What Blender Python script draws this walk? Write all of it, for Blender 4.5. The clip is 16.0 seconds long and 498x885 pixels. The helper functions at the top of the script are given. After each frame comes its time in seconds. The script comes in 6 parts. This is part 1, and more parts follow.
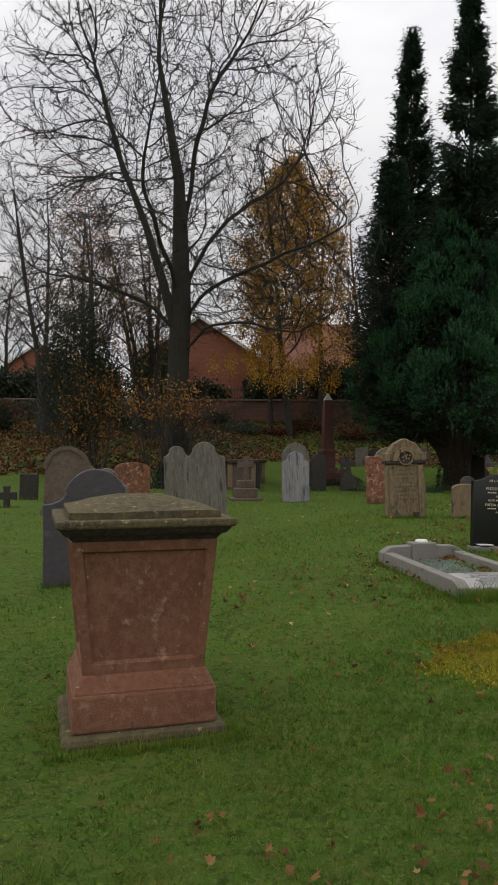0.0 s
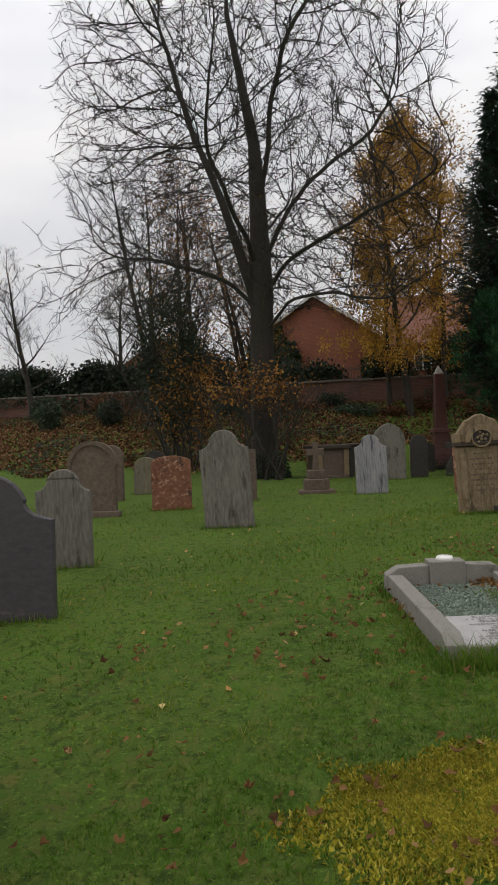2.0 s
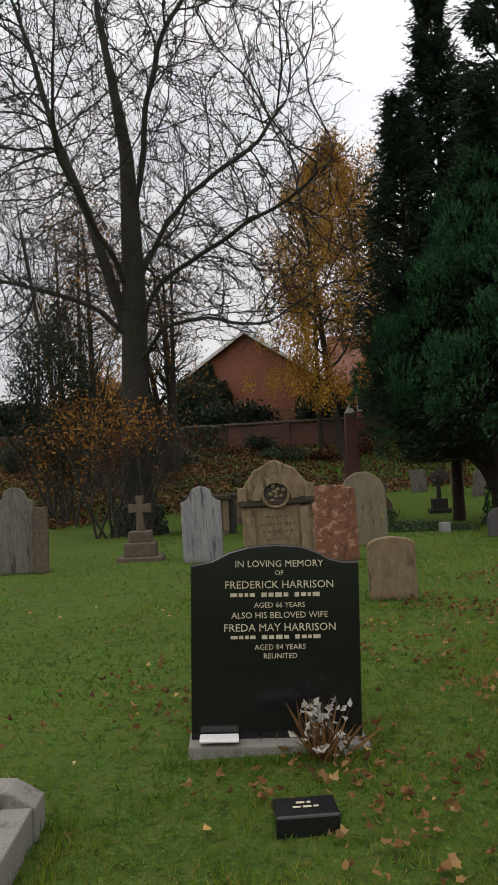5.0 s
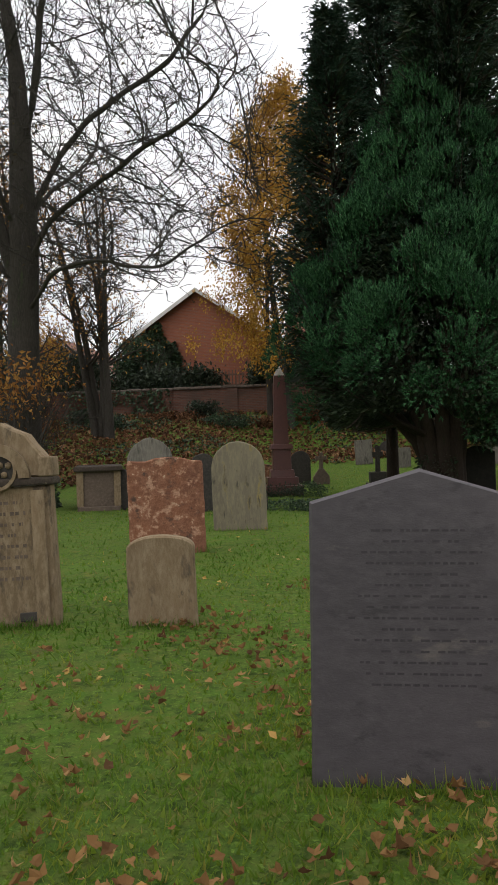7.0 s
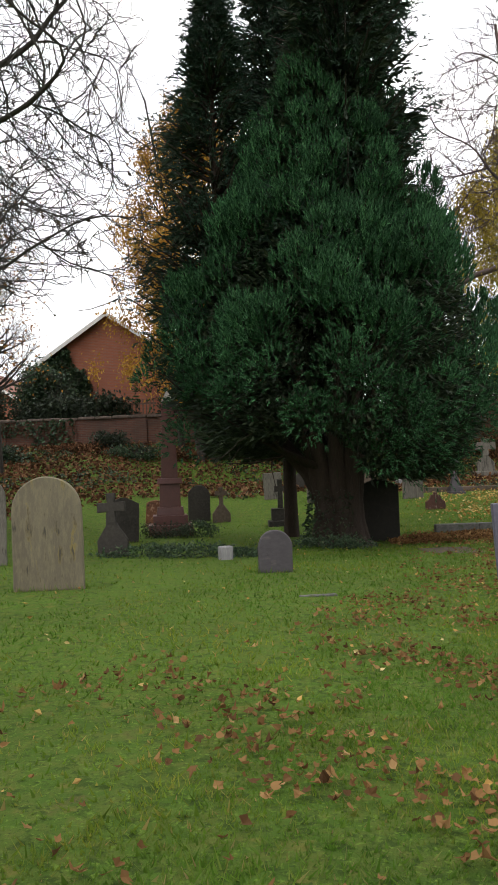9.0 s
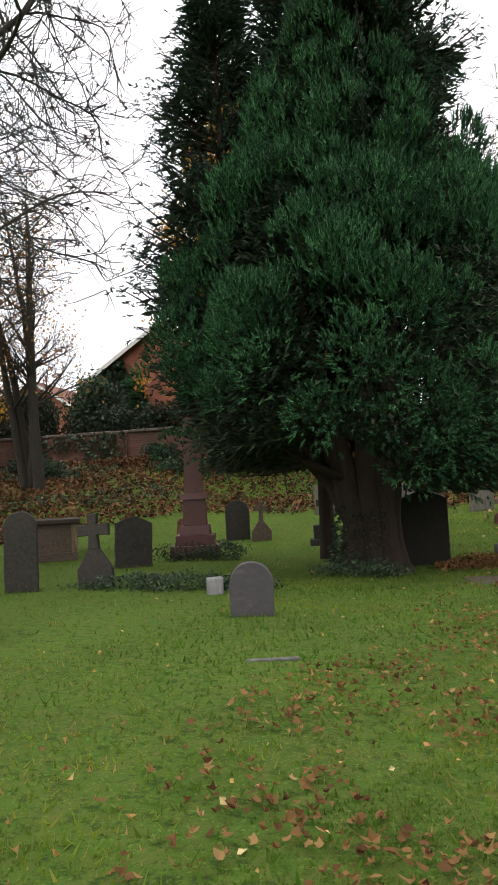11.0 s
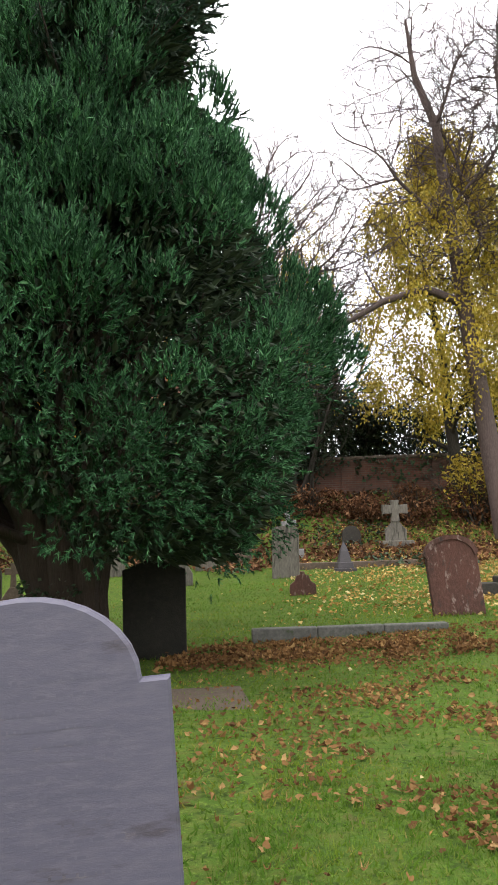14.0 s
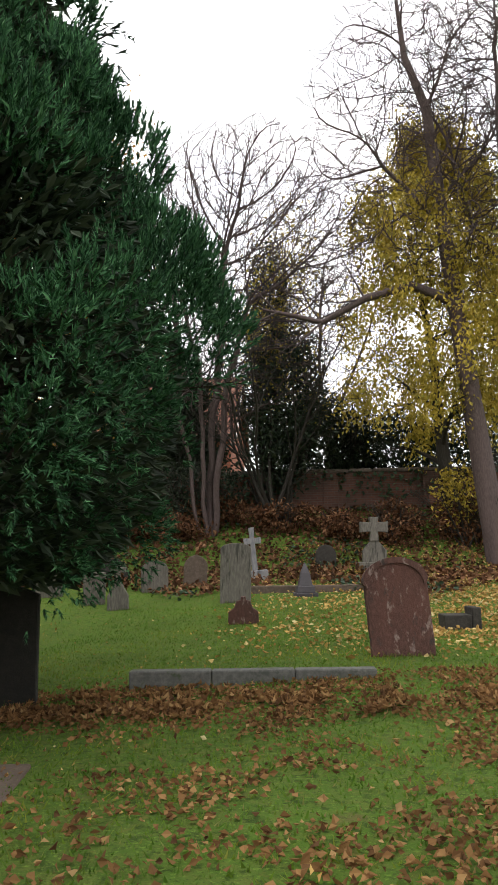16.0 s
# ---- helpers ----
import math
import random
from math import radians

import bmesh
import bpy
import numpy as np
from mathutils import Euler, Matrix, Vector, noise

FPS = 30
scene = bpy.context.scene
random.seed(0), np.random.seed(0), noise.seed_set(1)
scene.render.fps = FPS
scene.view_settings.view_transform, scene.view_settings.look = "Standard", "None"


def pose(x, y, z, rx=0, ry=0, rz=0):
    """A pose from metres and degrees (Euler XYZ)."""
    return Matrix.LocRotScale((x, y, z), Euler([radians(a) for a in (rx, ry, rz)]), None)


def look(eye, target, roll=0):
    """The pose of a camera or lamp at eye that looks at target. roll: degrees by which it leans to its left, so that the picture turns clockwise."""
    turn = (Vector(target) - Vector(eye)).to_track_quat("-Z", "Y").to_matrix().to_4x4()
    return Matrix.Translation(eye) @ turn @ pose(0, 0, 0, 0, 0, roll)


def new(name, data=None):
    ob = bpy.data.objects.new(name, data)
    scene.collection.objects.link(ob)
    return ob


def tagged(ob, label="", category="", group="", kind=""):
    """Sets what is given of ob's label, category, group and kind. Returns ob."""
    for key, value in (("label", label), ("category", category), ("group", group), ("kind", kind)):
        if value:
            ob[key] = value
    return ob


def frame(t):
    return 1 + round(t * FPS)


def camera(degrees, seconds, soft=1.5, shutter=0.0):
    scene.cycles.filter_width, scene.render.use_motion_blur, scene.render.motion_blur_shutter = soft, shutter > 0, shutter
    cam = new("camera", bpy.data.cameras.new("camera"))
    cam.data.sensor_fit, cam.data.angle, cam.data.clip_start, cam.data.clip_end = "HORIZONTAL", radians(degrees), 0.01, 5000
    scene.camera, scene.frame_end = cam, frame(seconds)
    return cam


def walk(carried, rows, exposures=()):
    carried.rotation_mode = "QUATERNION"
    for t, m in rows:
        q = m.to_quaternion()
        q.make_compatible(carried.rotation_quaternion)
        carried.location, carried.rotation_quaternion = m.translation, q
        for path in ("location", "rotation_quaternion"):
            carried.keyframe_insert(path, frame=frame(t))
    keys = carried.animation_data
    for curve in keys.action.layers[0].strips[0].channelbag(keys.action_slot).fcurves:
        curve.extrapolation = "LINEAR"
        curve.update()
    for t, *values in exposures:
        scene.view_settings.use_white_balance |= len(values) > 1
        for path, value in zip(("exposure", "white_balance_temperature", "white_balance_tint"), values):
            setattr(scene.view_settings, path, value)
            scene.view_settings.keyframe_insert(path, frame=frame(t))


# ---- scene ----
cam = camera(37.0, 16.0)
PATH = [
    (0, (0.474, 0.172, 1.249), (0.451, 2.172, 1.262), 0.3),
    (0.5, (0.888, 0.786, 1.23), (0.929, 2.782, 1.116), 0.3),
    (1, (1.268, 1.3, 1.235), (1.168, 3.297, 1.185), -0.1),
    (1.5, (1.665, 1.818, 1.239), (1.419, 3.803, 1.202), -1.3),
    (2, (2.048, 2.372, 1.26), (1.629, 4.327, 1.238), -2.3),
    (2.5, (2.443, 2.961, 1.265), (1.947, 4.899, 1.268), -2.0),
    (3, (2.783, 3.594, 1.267), (2.327, 5.541, 1.292), -3.8),
    (3.5, (3.107, 4.219, 1.272), (2.574, 6.147, 1.294), -4.0),
    (4, (3.432, 4.775, 1.269), (3.079, 6.741, 1.371), -2.7),
    (6.5, (5.107, 7.78, 1.234), (4.748, 9.747, 1.267), -2.7),
    (7, (5.482, 8.393, 1.221), (5.163, 10.367, 1.226), -1.7),
    (7.5, (5.785, 8.936, 1.21), (5.672, 10.931, 1.301), -3.4),
    (8, (6.073, 9.475, 1.209), (5.863, 11.46, 1.339), -3.9),
    (8.5, (6.278, 10.059, 1.205), (6.142, 12.05, 1.334), -3.5),
    (9, (6.559, 10.645, 1.204), (6.393, 12.636, 1.292), -2.0),
    (9.2, (6.662, 10.871, 1.205), (6.424, 12.854, 1.303), -2.1),
    (11.5, (7.869, 13.376, 1.202), (7.467, 15.331, 1.332), -3.0),
    (12, (8.195, 13.935, 1.174), (7.965, 15.917, 1.299), -0.8),
    (12.5, (8.559, 14.516, 1.178), (8.428, 16.509, 1.268), -1.2),
    (13, (8.889, 15.057, 1.223), (8.719, 17.046, 1.344), 0.2),
    (13.5, (9.211, 15.594, 1.26), (9.134, 17.584, 1.447), -0.8),
    (14, (9.545, 16.142, 1.286), (9.459, 18.124, 1.538), -1.7),
    (14.5, (9.895, 16.643, 1.299), (9.815, 18.625, 1.553), -0.9),
    (15, (10.251, 17.123, 1.297), (10.085, 19.097, 1.573), 0.0),
    (15.5, (10.628, 17.635, 1.285), (10.592, 19.609, 1.608), -0.9),
    (16, (11.003, 18.2, 1.281), (10.855, 20.172, 1.58), -0.7),
]
EXPOSE = [(0, -0.75), (1, -0.6), (1.5, -0.6), (2.5, -0.84), (4, -0.78), (6.5, -0.22), (7.5, -0.18), (9, 0.08), (11.5, 0.35), (12.5, 0.76), (13.5, 0.86), (14.5, 0.66), (15.2, 0.46), (16, 0.28)]
walk(cam, [(t, look(eye, target, roll)) for t, eye, target, roll in PATH], EXPOSE)

# ---- world and light: a low overcast late autumn sky ----
world = bpy.data.worlds.new("sky")
scene.world = world
world.use_nodes = True
wn, wl = world.node_tree.nodes, world.node_tree.links
wbg = wn["Background"]
sky = wn.new("ShaderNodeTexSky")
sky.sky_type = "NISHITA"
sky.sun_disc = False
sky.sun_elevation, sky.sun_rotation = radians(22), radians(200)
skys = wn.new("ShaderNodeVectorMath"); skys.operation = "SCALE"; skys.inputs[3].default_value = 0.10
wl.new(sky.outputs[0], skys.inputs[0])
wtc = wn.new("ShaderNodeTexCoord")
wmap = wn.new("ShaderNodeMapping"); wmap.inputs["Scale"].default_value = (2.2, 2.2, 6.5)
wl.new(wtc.outputs["Generated"], wmap.inputs[0])
wno = wn.new("ShaderNodeTexNoise"); wno.inputs["Scale"].default_value = 1.6; wno.inputs["Detail"].default_value = 6; wno.inputs["Roughness"].default_value = 0.55
wl.new(wmap.outputs[0], wno.inputs[0])
wra = wn.new("ShaderNodeValToRGB")
wra.color_ramp.elements[0].position, wra.color_ramp.elements[0].color = 0.36, (0.86, 0.855, 0.885, 1)
wra.color_ramp.elements[1].position, wra.color_ramp.elements[1].color = 0.64, (1.0, 0.975, 0.965, 1)
wl.new(wno.outputs[0], wra.inputs[0])
wmx = wn.new("ShaderNodeMixRGB"); wmx.inputs[0].default_value = 0.9
wl.new(skys.outputs[0], wmx.inputs[1]); wl.new(wra.outputs[0], wmx.inputs[2])
wl.new(wmx.outputs[0], wbg.inputs[0])
# an overcast sky is brighter overhead than at the horizon
wsp = wn.new("ShaderNodeSeparateXYZ"); wl.new(wtc.outputs["Generated"], wsp.inputs[0])
wzr = wn.new("ShaderNodeMapRange"); wzr.inputs[1].default_value, wzr.inputs[2].default_value, wzr.inputs[3].default_value, wzr.inputs[4].default_value = 0.1, 1.0, 1.22, 2.75
wl.new(wsp.outputs[2], wzr.inputs[0]); wl.new(wzr.outputs[0], wbg.inputs[1])
sun = new("sun", bpy.data.lights.new("sun", "SUN"))
sun.data.energy, sun.data.angle, sun.data.color = 1.0, radians(40), (1, 0.95, 0.88)
sun.matrix_world = look((0, 0, 0), (0.5, 0.35, -1))

# ---- materials ----
def mat(name, cols, scale=6.0, rough=0.9, bump=0.3, bscale=40.0, island=0.0, spec=0.3, spots=None, stretch=(1, 1, 1), world_pos=False, coat=0.0):
    """cols: three colours, mixed by broad and fine noise; spots: (colour, scale, threshold) of lichen or wear."""
    m = bpy.data.materials.new(name)
    m.use_nodes = True
    n, l = m.node_tree.nodes, m.node_tree.links
    b = n["Principled BSDF"]
    b.inputs["Roughness"].default_value = rough
    b.inputs["Specular IOR Level"].default_value = spec
    if coat:
        b.inputs["Coat Weight"].default_value = coat
    if world_pos:
        src = n.new("ShaderNodeNewGeometry").outputs["Position"]
    else:
        tc = n.new("ShaderNodeTexCoord")
        oi = n.new("ShaderNodeObjectInfo")
        ad = n.new("ShaderNodeVectorMath"); ad.operation = "MULTIPLY_ADD"
        ad.inputs[1].default_value = (17, 31, 23)
        l.new(oi.outputs["Random"], ad.inputs[0]); l.new(tc.outputs["Object"], ad.inputs[2])
        src = ad.outputs[0]
    mp = n.new("ShaderNodeMapping"); mp.inputs["Scale"].default_value = stretch
    l.new(src, mp.inputs[0])
    def nz(s, det=4.0, ro=0.6):
        t = n.new("ShaderNodeTexNoise"); t.inputs["Scale"].default_value = s; t.inputs["Detail"].default_value = det; t.inputs["Roughness"].default_value = ro
        l.new(mp.outputs[0], t.inputs[0])
        return t.outputs[0]
    def ramp(v, lo, hi):
        r = n.new("ShaderNodeMapRange"); r.inputs[1].default_value = lo; r.inputs[2].default_value = hi
        l.new(v, r.inputs[0])
        return r.outputs[0]
    def mix(f, a, c):
        x = n.new("ShaderNodeMixRGB")
        for sock, val in ((x.inputs[0], f), (x.inputs[1], a), (x.inputs[2], c)):
            if isinstance(val, tuple):
                sock.default_value = (*val, 1)
            else:
                l.new(val, sock)
        return x.outputs[0]
    c = mix(ramp(nz(scale * 0.25), 0.35, 0.65), cols[0], cols[1])
    c = mix(ramp(nz(scale * 3, 5, 0.7), 0.42, 0.72), c, cols[2])
    if island:
        g = n.new("ShaderNodeNewGeometry")
        hs = n.new("ShaderNodeHueSaturation")
        l.new(c, hs.inputs["Color"])
        mr = n.new("ShaderNodeMapRange"); mr.inputs[3].default_value = 1 - island; mr.inputs[4].default_value = 1 + island
        l.new(g.outputs["Random Per Island"], mr.inputs[0]); l.new(mr.outputs[0], hs.inputs["Value"])
        c = hs.outputs[0]
    for col, sc, th in spots or ():
        c = mix(ramp(nz(sc, 6, 0.65), th, th + 0.09), c, col)
    l.new(c, b.inputs["Base Color"])
    if bump:
        bp = n.new("ShaderNodeBump"); bp.inputs["Strength"].default_value = bump; bp.inputs["Distance"].default_value = 0.02
        l.new(nz(bscale, 6, 0.7), bp.inputs["Height"]); l.new(bp.outputs[0], b.inputs["Normal"])
    return m

def leafmat(name, stops, rough=0.6, spec=0.25, thin=0.25, patch=None):
    """Leaf colours, each leaf its own: stops of (position, colour)."""
    m = bpy.data.materials.new(name)
    m.use_nodes = True
    n, l = m.node_tree.nodes, m.node_tree.links
    b = n["Principled BSDF"]
    b.inputs["Roughness"].default_value = rough
    b.inputs["Specular IOR Level"].default_value = spec
    g = n.new("ShaderNodeNewGeometry")
    r = n.new("ShaderNodeValToRGB")
    e = r.color_ramp.elements
    while len(e) < len(stops):
        e.new(0.5)
    for el, (p, c) in zip(e, stops):
        el.position, el.color = p, (*c, 1)
    l.new(g.outputs["Random Per Island"], r.inputs[0])
    t = n.new("ShaderNodeTexNoise"); t.inputs["Scale"].default_value = 0.9; t.inputs["Detail"].default_value = 3
    l.new(g.outputs["Position"], t.inputs[0])
    hs = n.new("ShaderNodeHueSaturation")
    mr = n.new("ShaderNodeMapRange"); mr.inputs[1].default_value = 0.3; mr.inputs[2].default_value = 0.7; mr.inputs[3].default_value = 0.72; mr.inputs[4].default_value = 1.25
    l.new(t.outputs[0], mr.inputs[0]); l.new(mr.outputs[0], hs.inputs["Value"]); l.new(r.outputs[0], hs.inputs["Color"])
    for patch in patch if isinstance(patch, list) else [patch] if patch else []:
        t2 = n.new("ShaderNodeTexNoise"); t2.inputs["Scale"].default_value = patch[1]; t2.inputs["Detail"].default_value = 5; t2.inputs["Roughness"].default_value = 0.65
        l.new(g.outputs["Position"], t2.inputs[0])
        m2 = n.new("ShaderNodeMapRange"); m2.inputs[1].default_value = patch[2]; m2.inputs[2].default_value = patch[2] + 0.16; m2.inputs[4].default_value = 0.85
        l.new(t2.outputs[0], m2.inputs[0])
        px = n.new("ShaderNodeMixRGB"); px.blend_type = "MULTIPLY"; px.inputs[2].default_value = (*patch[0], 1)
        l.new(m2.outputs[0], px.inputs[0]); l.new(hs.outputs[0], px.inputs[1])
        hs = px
    l.new(hs.outputs[0], b.inputs["Base Color"])
    if thin:
        tr = n.new("ShaderNodeBsdfTranslucent"); l.new(hs.outputs[0], tr.inputs[0])
        mx = n.new("ShaderNodeMixShader"); mx.inputs[0].default_value = thin
        l.new(b.outputs[0], mx.inputs[1]); l.new(tr.outputs[0], mx.inputs[2])
        l.new(mx.outputs[0], n["Material Output"].inputs[0])
    return m

M_SAND = mat("red_sandstone", [(0.185, 0.078, 0.042), (0.135, 0.056, 0.033), (0.23, 0.12, 0.074)], 7, 0.92, 0.6, 60, spots=[((0.3, 0.19, 0.13), 9, 0.6), ((0.36, 0.3, 0.24), 30, 0.64), ((0.07, 0.045, 0.032), 6, 0.6)])
M_CAP = mat("mossy_coping", [(0.082, 0.065, 0.034), (0.051, 0.041, 0.029), (0.136, 0.112, 0.048)], 9, 0.95, 0.6, 50, spots=[((0.30, 0.27, 0.14), 22, 0.6)])
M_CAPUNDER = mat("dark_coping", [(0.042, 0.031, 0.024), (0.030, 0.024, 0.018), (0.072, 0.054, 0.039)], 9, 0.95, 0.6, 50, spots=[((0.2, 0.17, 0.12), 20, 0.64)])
M_SLATE = mat("slate", [(0.046, 0.040, 0.044), (0.034, 0.030, 0.033), (0.058, 0.051, 0.055)], 5, 0.55, 0.12, 90, spec=0.4, spots=[((0.085, 0.074, 0.068), 4, 0.62), ((0.028, 0.025, 0.027), 9, 0.6), ((0.25, 0.25, 0.22), 14, 0.71)], stretch=(0.8, 0.8, 1.7))
M_SLATE2 = mat("pale_slate", [(0.09, 0.085, 0.117), (0.074, 0.071, 0.1), (0.107, 0.101, 0.13)], 5, 0.55, 0.12, 80, spec=0.35, spots=[((0.06, 0.052, 0.066), 3.2, 0.6), ((0.125, 0.11, 0.12), 6, 0.64)], stretch=(0.8, 0.8, 3.2))
M_GREY = mat("grey_stone", [(0.13, 0.118, 0.098), (0.085, 0.078, 0.066), (0.185, 0.168, 0.14)], 5, 0.95, 0.5, 50, spots=[((0.055, 0.052, 0.043), 4, 0.55), ((0.11, 0.115, 0.07), 7, 0.63)], stretch=(2.5, 2.5, 0.5))
M_BLUEGREY = mat("bluegrey_stone", [(0.21, 0.205, 0.205), (0.14, 0.14, 0.15), (0.28, 0.27, 0.26)], 5, 0.9, 0.35, 50, spots=[((0.07, 0.07, 0.08), 3, 0.53)], stretch=(3, 3, 0.4))
M_BUFF = mat("buff_stone", [(0.196, 0.140, 0.081), (0.126, 0.09, 0.05), (0.246, 0.187, 0.119)], 5, 0.95, 0.6, 50, spots=[((0.07, 0.054, 0.036), 4, 0.58), ((0.3, 0.27, 0.17), 18, 0.66), ((0.085, 0.07, 0.045), 14, 0.64)], stretch=(1.8, 1.8, 0.7))
M_BUFFY = mat("lichened_stone", [(0.15, 0.13, 0.088), (0.105, 0.092, 0.066), (0.19, 0.163, 0.1)], 4, 0.95, 0.4, 50, spots=[((0.23, 0.175, 0.045), 3, 0.6), ((0.065, 0.058, 0.043), 6, 0.58)], stretch=(2.2, 2.2, 0.6))
M_RED = mat("flaking_red_stone", [(0.19, 0.078, 0.04), (0.115, 0.05, 0.03), (0.25, 0.125, 0.075)], 6, 0.95, 1.0, 24, spots=[((0.34, 0.2, 0.13), 9.0, 0.55), ((0.06, 0.036, 0.026), 5, 0.56), ((0.42, 0.3, 0.21), 18, 0.63)])
M_REDDARK = mat("dark_red_stone", [(0.082, 0.036, 0.026), (0.05, 0.026, 0.02), (0.105, 0.052, 0.04)], 6, 0.9, 0.7, 40, spots=[((0.2, 0.15, 0.13), 7, 0.58), ((0.04, 0.029, 0.025), 4, 0.58)], stretch=(1.6, 1.6, 0.8))
M_GRANRED = mat("red_granite", [(0.093, 0.031, 0.025), (0.071, 0.025, 0.021), (0.124, 0.050, 0.041)], 30, 0.4, 0.1, 90, spec=0.45)
M_BROWN = mat("brown_stone", [(0.101, 0.075, 0.056), (0.075, 0.056, 0.041), (0.143, 0.109, 0.083)], 6, 0.95, 0.5, 45, spots=[((0.05, 0.045, 0.035), 6, 0.64)])
M_DARK = mat("dark_stone", [(0.036, 0.032, 0.027), (0.026, 0.024, 0.021), (0.055, 0.049, 0.04)], 6, 0.95, 0.5, 45, spots=[((0.1, 0.1, 0.06), 10, 0.68)])
# the dark stone again, with the yew's shade put into its colour
M_YEWSHADED = mat("yew_shaded_stone", [(0.016, 0.015, 0.012), (0.011, 0.011, 0.009), (0.024, 0.022, 0.017)], 6, 0.95, 0.5, 45, spots=[((0.04, 0.045, 0.025), 8, 0.66)])
M_EARTH = mat("worn_bare_earth", [(0.085, 0.062, 0.045), (0.062, 0.047, 0.034), (0.11, 0.083, 0.06)], 9, 1.0, 0.7, 50, spots=[((0.06, 0.085, 0.025), 7, 0.6)])
M_PALE = mat("pale_weathered_stone", [(0.36, 0.34, 0.3), (0.26, 0.245, 0.21), (0.44, 0.42, 0.38)], 6, 0.95, 0.4, 45, spots=[((0.13, 0.12, 0.1), 9, 0.66)])
M_KERB = mat("grey_granite", [(0.188, 0.175, 0.152), (0.152, 0.142, 0.122), (0.24, 0.226, 0.2)], 40, 0.85, 0.25, 120, spots=[((0.12, 0.112, 0.098), 90, 0.56), ((0.3, 0.285, 0.255), 55, 0.62), ((0.095, 0.094, 0.068), 5, 0.6)])
M_KERBOLD = mat("old_kerb_stone", [(0.095, 0.095, 0.085), (0.065, 0.068, 0.058), (0.14, 0.135, 0.12)], 6, 0.95, 0.5, 40, spots=[((0.05, 0.065, 0.03), 5, 0.6)])
M_TABLET = mat("pale_granite", [(0.312, 0.300, 0.289), (0.265, 0.254, 0.246), (0.367, 0.355, 0.343)], 60, 0.6, 0.1, 120, spots=[((0.27, 0.26, 0.25), 120, 0.62)])
M_LETTER = mat("worn_lead_letters", [(0.13, 0.125, 0.12), (0.17, 0.16, 0.155), (0.2, 0.19, 0.18)], 30, 0.7, 0)
M_BLACK = mat("polished_black_granite", [(0.008, 0.008, 0.009), (0.006, 0.006, 0.007), (0.014, 0.014, 0.015)], 60, 0.12, 0, spec=0.5)
M_GOLD = mat("gilt_letters", [(0.45, 0.4, 0.29), (0.38, 0.33, 0.22), (0.55, 0.5, 0.38)], 30, 0.5, 0)
M_WORN = mat("worn_cut_letters", [(0.036, 0.032, 0.035), (0.03, 0.027, 0.029), (0.046, 0.041, 0.044)], 20, 0.8, 0)
M_WORN2 = mat("worn_cut_letters_pale", [(0.090, 0.087, 0.118), (0.096, 0.092, 0.123), (0.086, 0.082, 0.110)], 20, 0.8, 0)
M_CHIP = leafmat("green_glass_chippings", [(0, (0.12, 0.155, 0.115)), (0.4, (0.155, 0.2, 0.15)), (0.8, (0.19, 0.24, 0.185)), (1, (0.25, 0.28, 0.23))], 0.4, 0.5, 0)
M_CHIPBED = mat("chipping_bed", [(0.075, 0.105, 0.085), (0.1, 0.12, 0.09), (0.14, 0.17, 0.14)], 20, 0.9, 0.8, 120)
M_LAWN = mat("lawn_turf", [(0.066, 0.125, 0.016), (0.05, 0.092, 0.014), (0.1, 0.115, 0.026)], 3, 1.0, 1.0, 70, world_pos=True, spots=[((0.035, 0.062, 0.011), 14, 0.53), ((0.115, 0.185, 0.028), 40, 0.56), ((0.1, 0.082, 0.032), 2.2, 0.63), ((0.12, 0.12, 0.028), 5.5, 0.6), ((0.03, 0.055, 0.012), 48, 0.58)], spec=0.1)
M_BLADE = leafmat("grass_blades", [(0, (0.06, 0.132, 0.015)), (0.35, (0.082, 0.17, 0.018)), (0.7, (0.105, 0.195, 0.025)), (0.92, (0.15, 0.2, 0.04)), (1, (0.23, 0.2, 0.085))], 0.75, 0.1, 0.6, patch=[((1.1, 0.9, 0.9), 1.3, 0.48), ((0.45, 0.52, 0.5), 6.5, 0.55), ((1.6, 1.12, 1.1), 0.45, 0.46)])
M_MOSS = leafmat("yellow_moss", [(0, (0.17, 0.165, 0.015)), (0.6, (0.31, 0.27, 0.024)), (1, (0.39, 0.33, 0.06))], 0.95, 0.1, 0.2, patch=((0.6, 0.55, 0.6), 4.5, 0.52))
M_FALL = leafmat("fallen_brown_leaves", [(0, (0.07, 0.036, 0.016)), (0.3, (0.135, 0.07, 0.027)), (0.65, (0.185, 0.1, 0.038)), (0.92, (0.235, 0.135, 0.054)), (1, (0.33, 0.215, 0.095))], 0.85, 0.12, 0.3)
M_YLEAF = leafmat("fallen_yellow_leaves", [(0, (0.25, 0.14, 0.045)), (0.4, (0.35, 0.215, 0.065)), (0.8, (0.43, 0.29, 0.1)), (1, (0.5, 0.42, 0.22))], 0.85, 0.12, 0.15)
M_LITTER = leafmat("bank_leaf_litter", [(0, (0.04, 0.022, 0.013)), (0.4, (0.092, 0.042, 0.021)), (0.75, (0.155, 0.074, 0.036)), (1, (0.24, 0.14, 0.075))], 0.9, 0.1, 0.1)
M_IVY = leafmat("ivy_leaves", [(0, (0.014, 0.03, 0.014)), (0.5, (0.026, 0.055, 0.024)), (0.9, (0.05, 0.085, 0.035)), (1, (0.09, 0.11, 0.05))], 0.5, 0.35, 0.15)
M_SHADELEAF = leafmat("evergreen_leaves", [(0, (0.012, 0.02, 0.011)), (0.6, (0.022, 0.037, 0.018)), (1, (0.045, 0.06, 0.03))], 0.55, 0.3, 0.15)
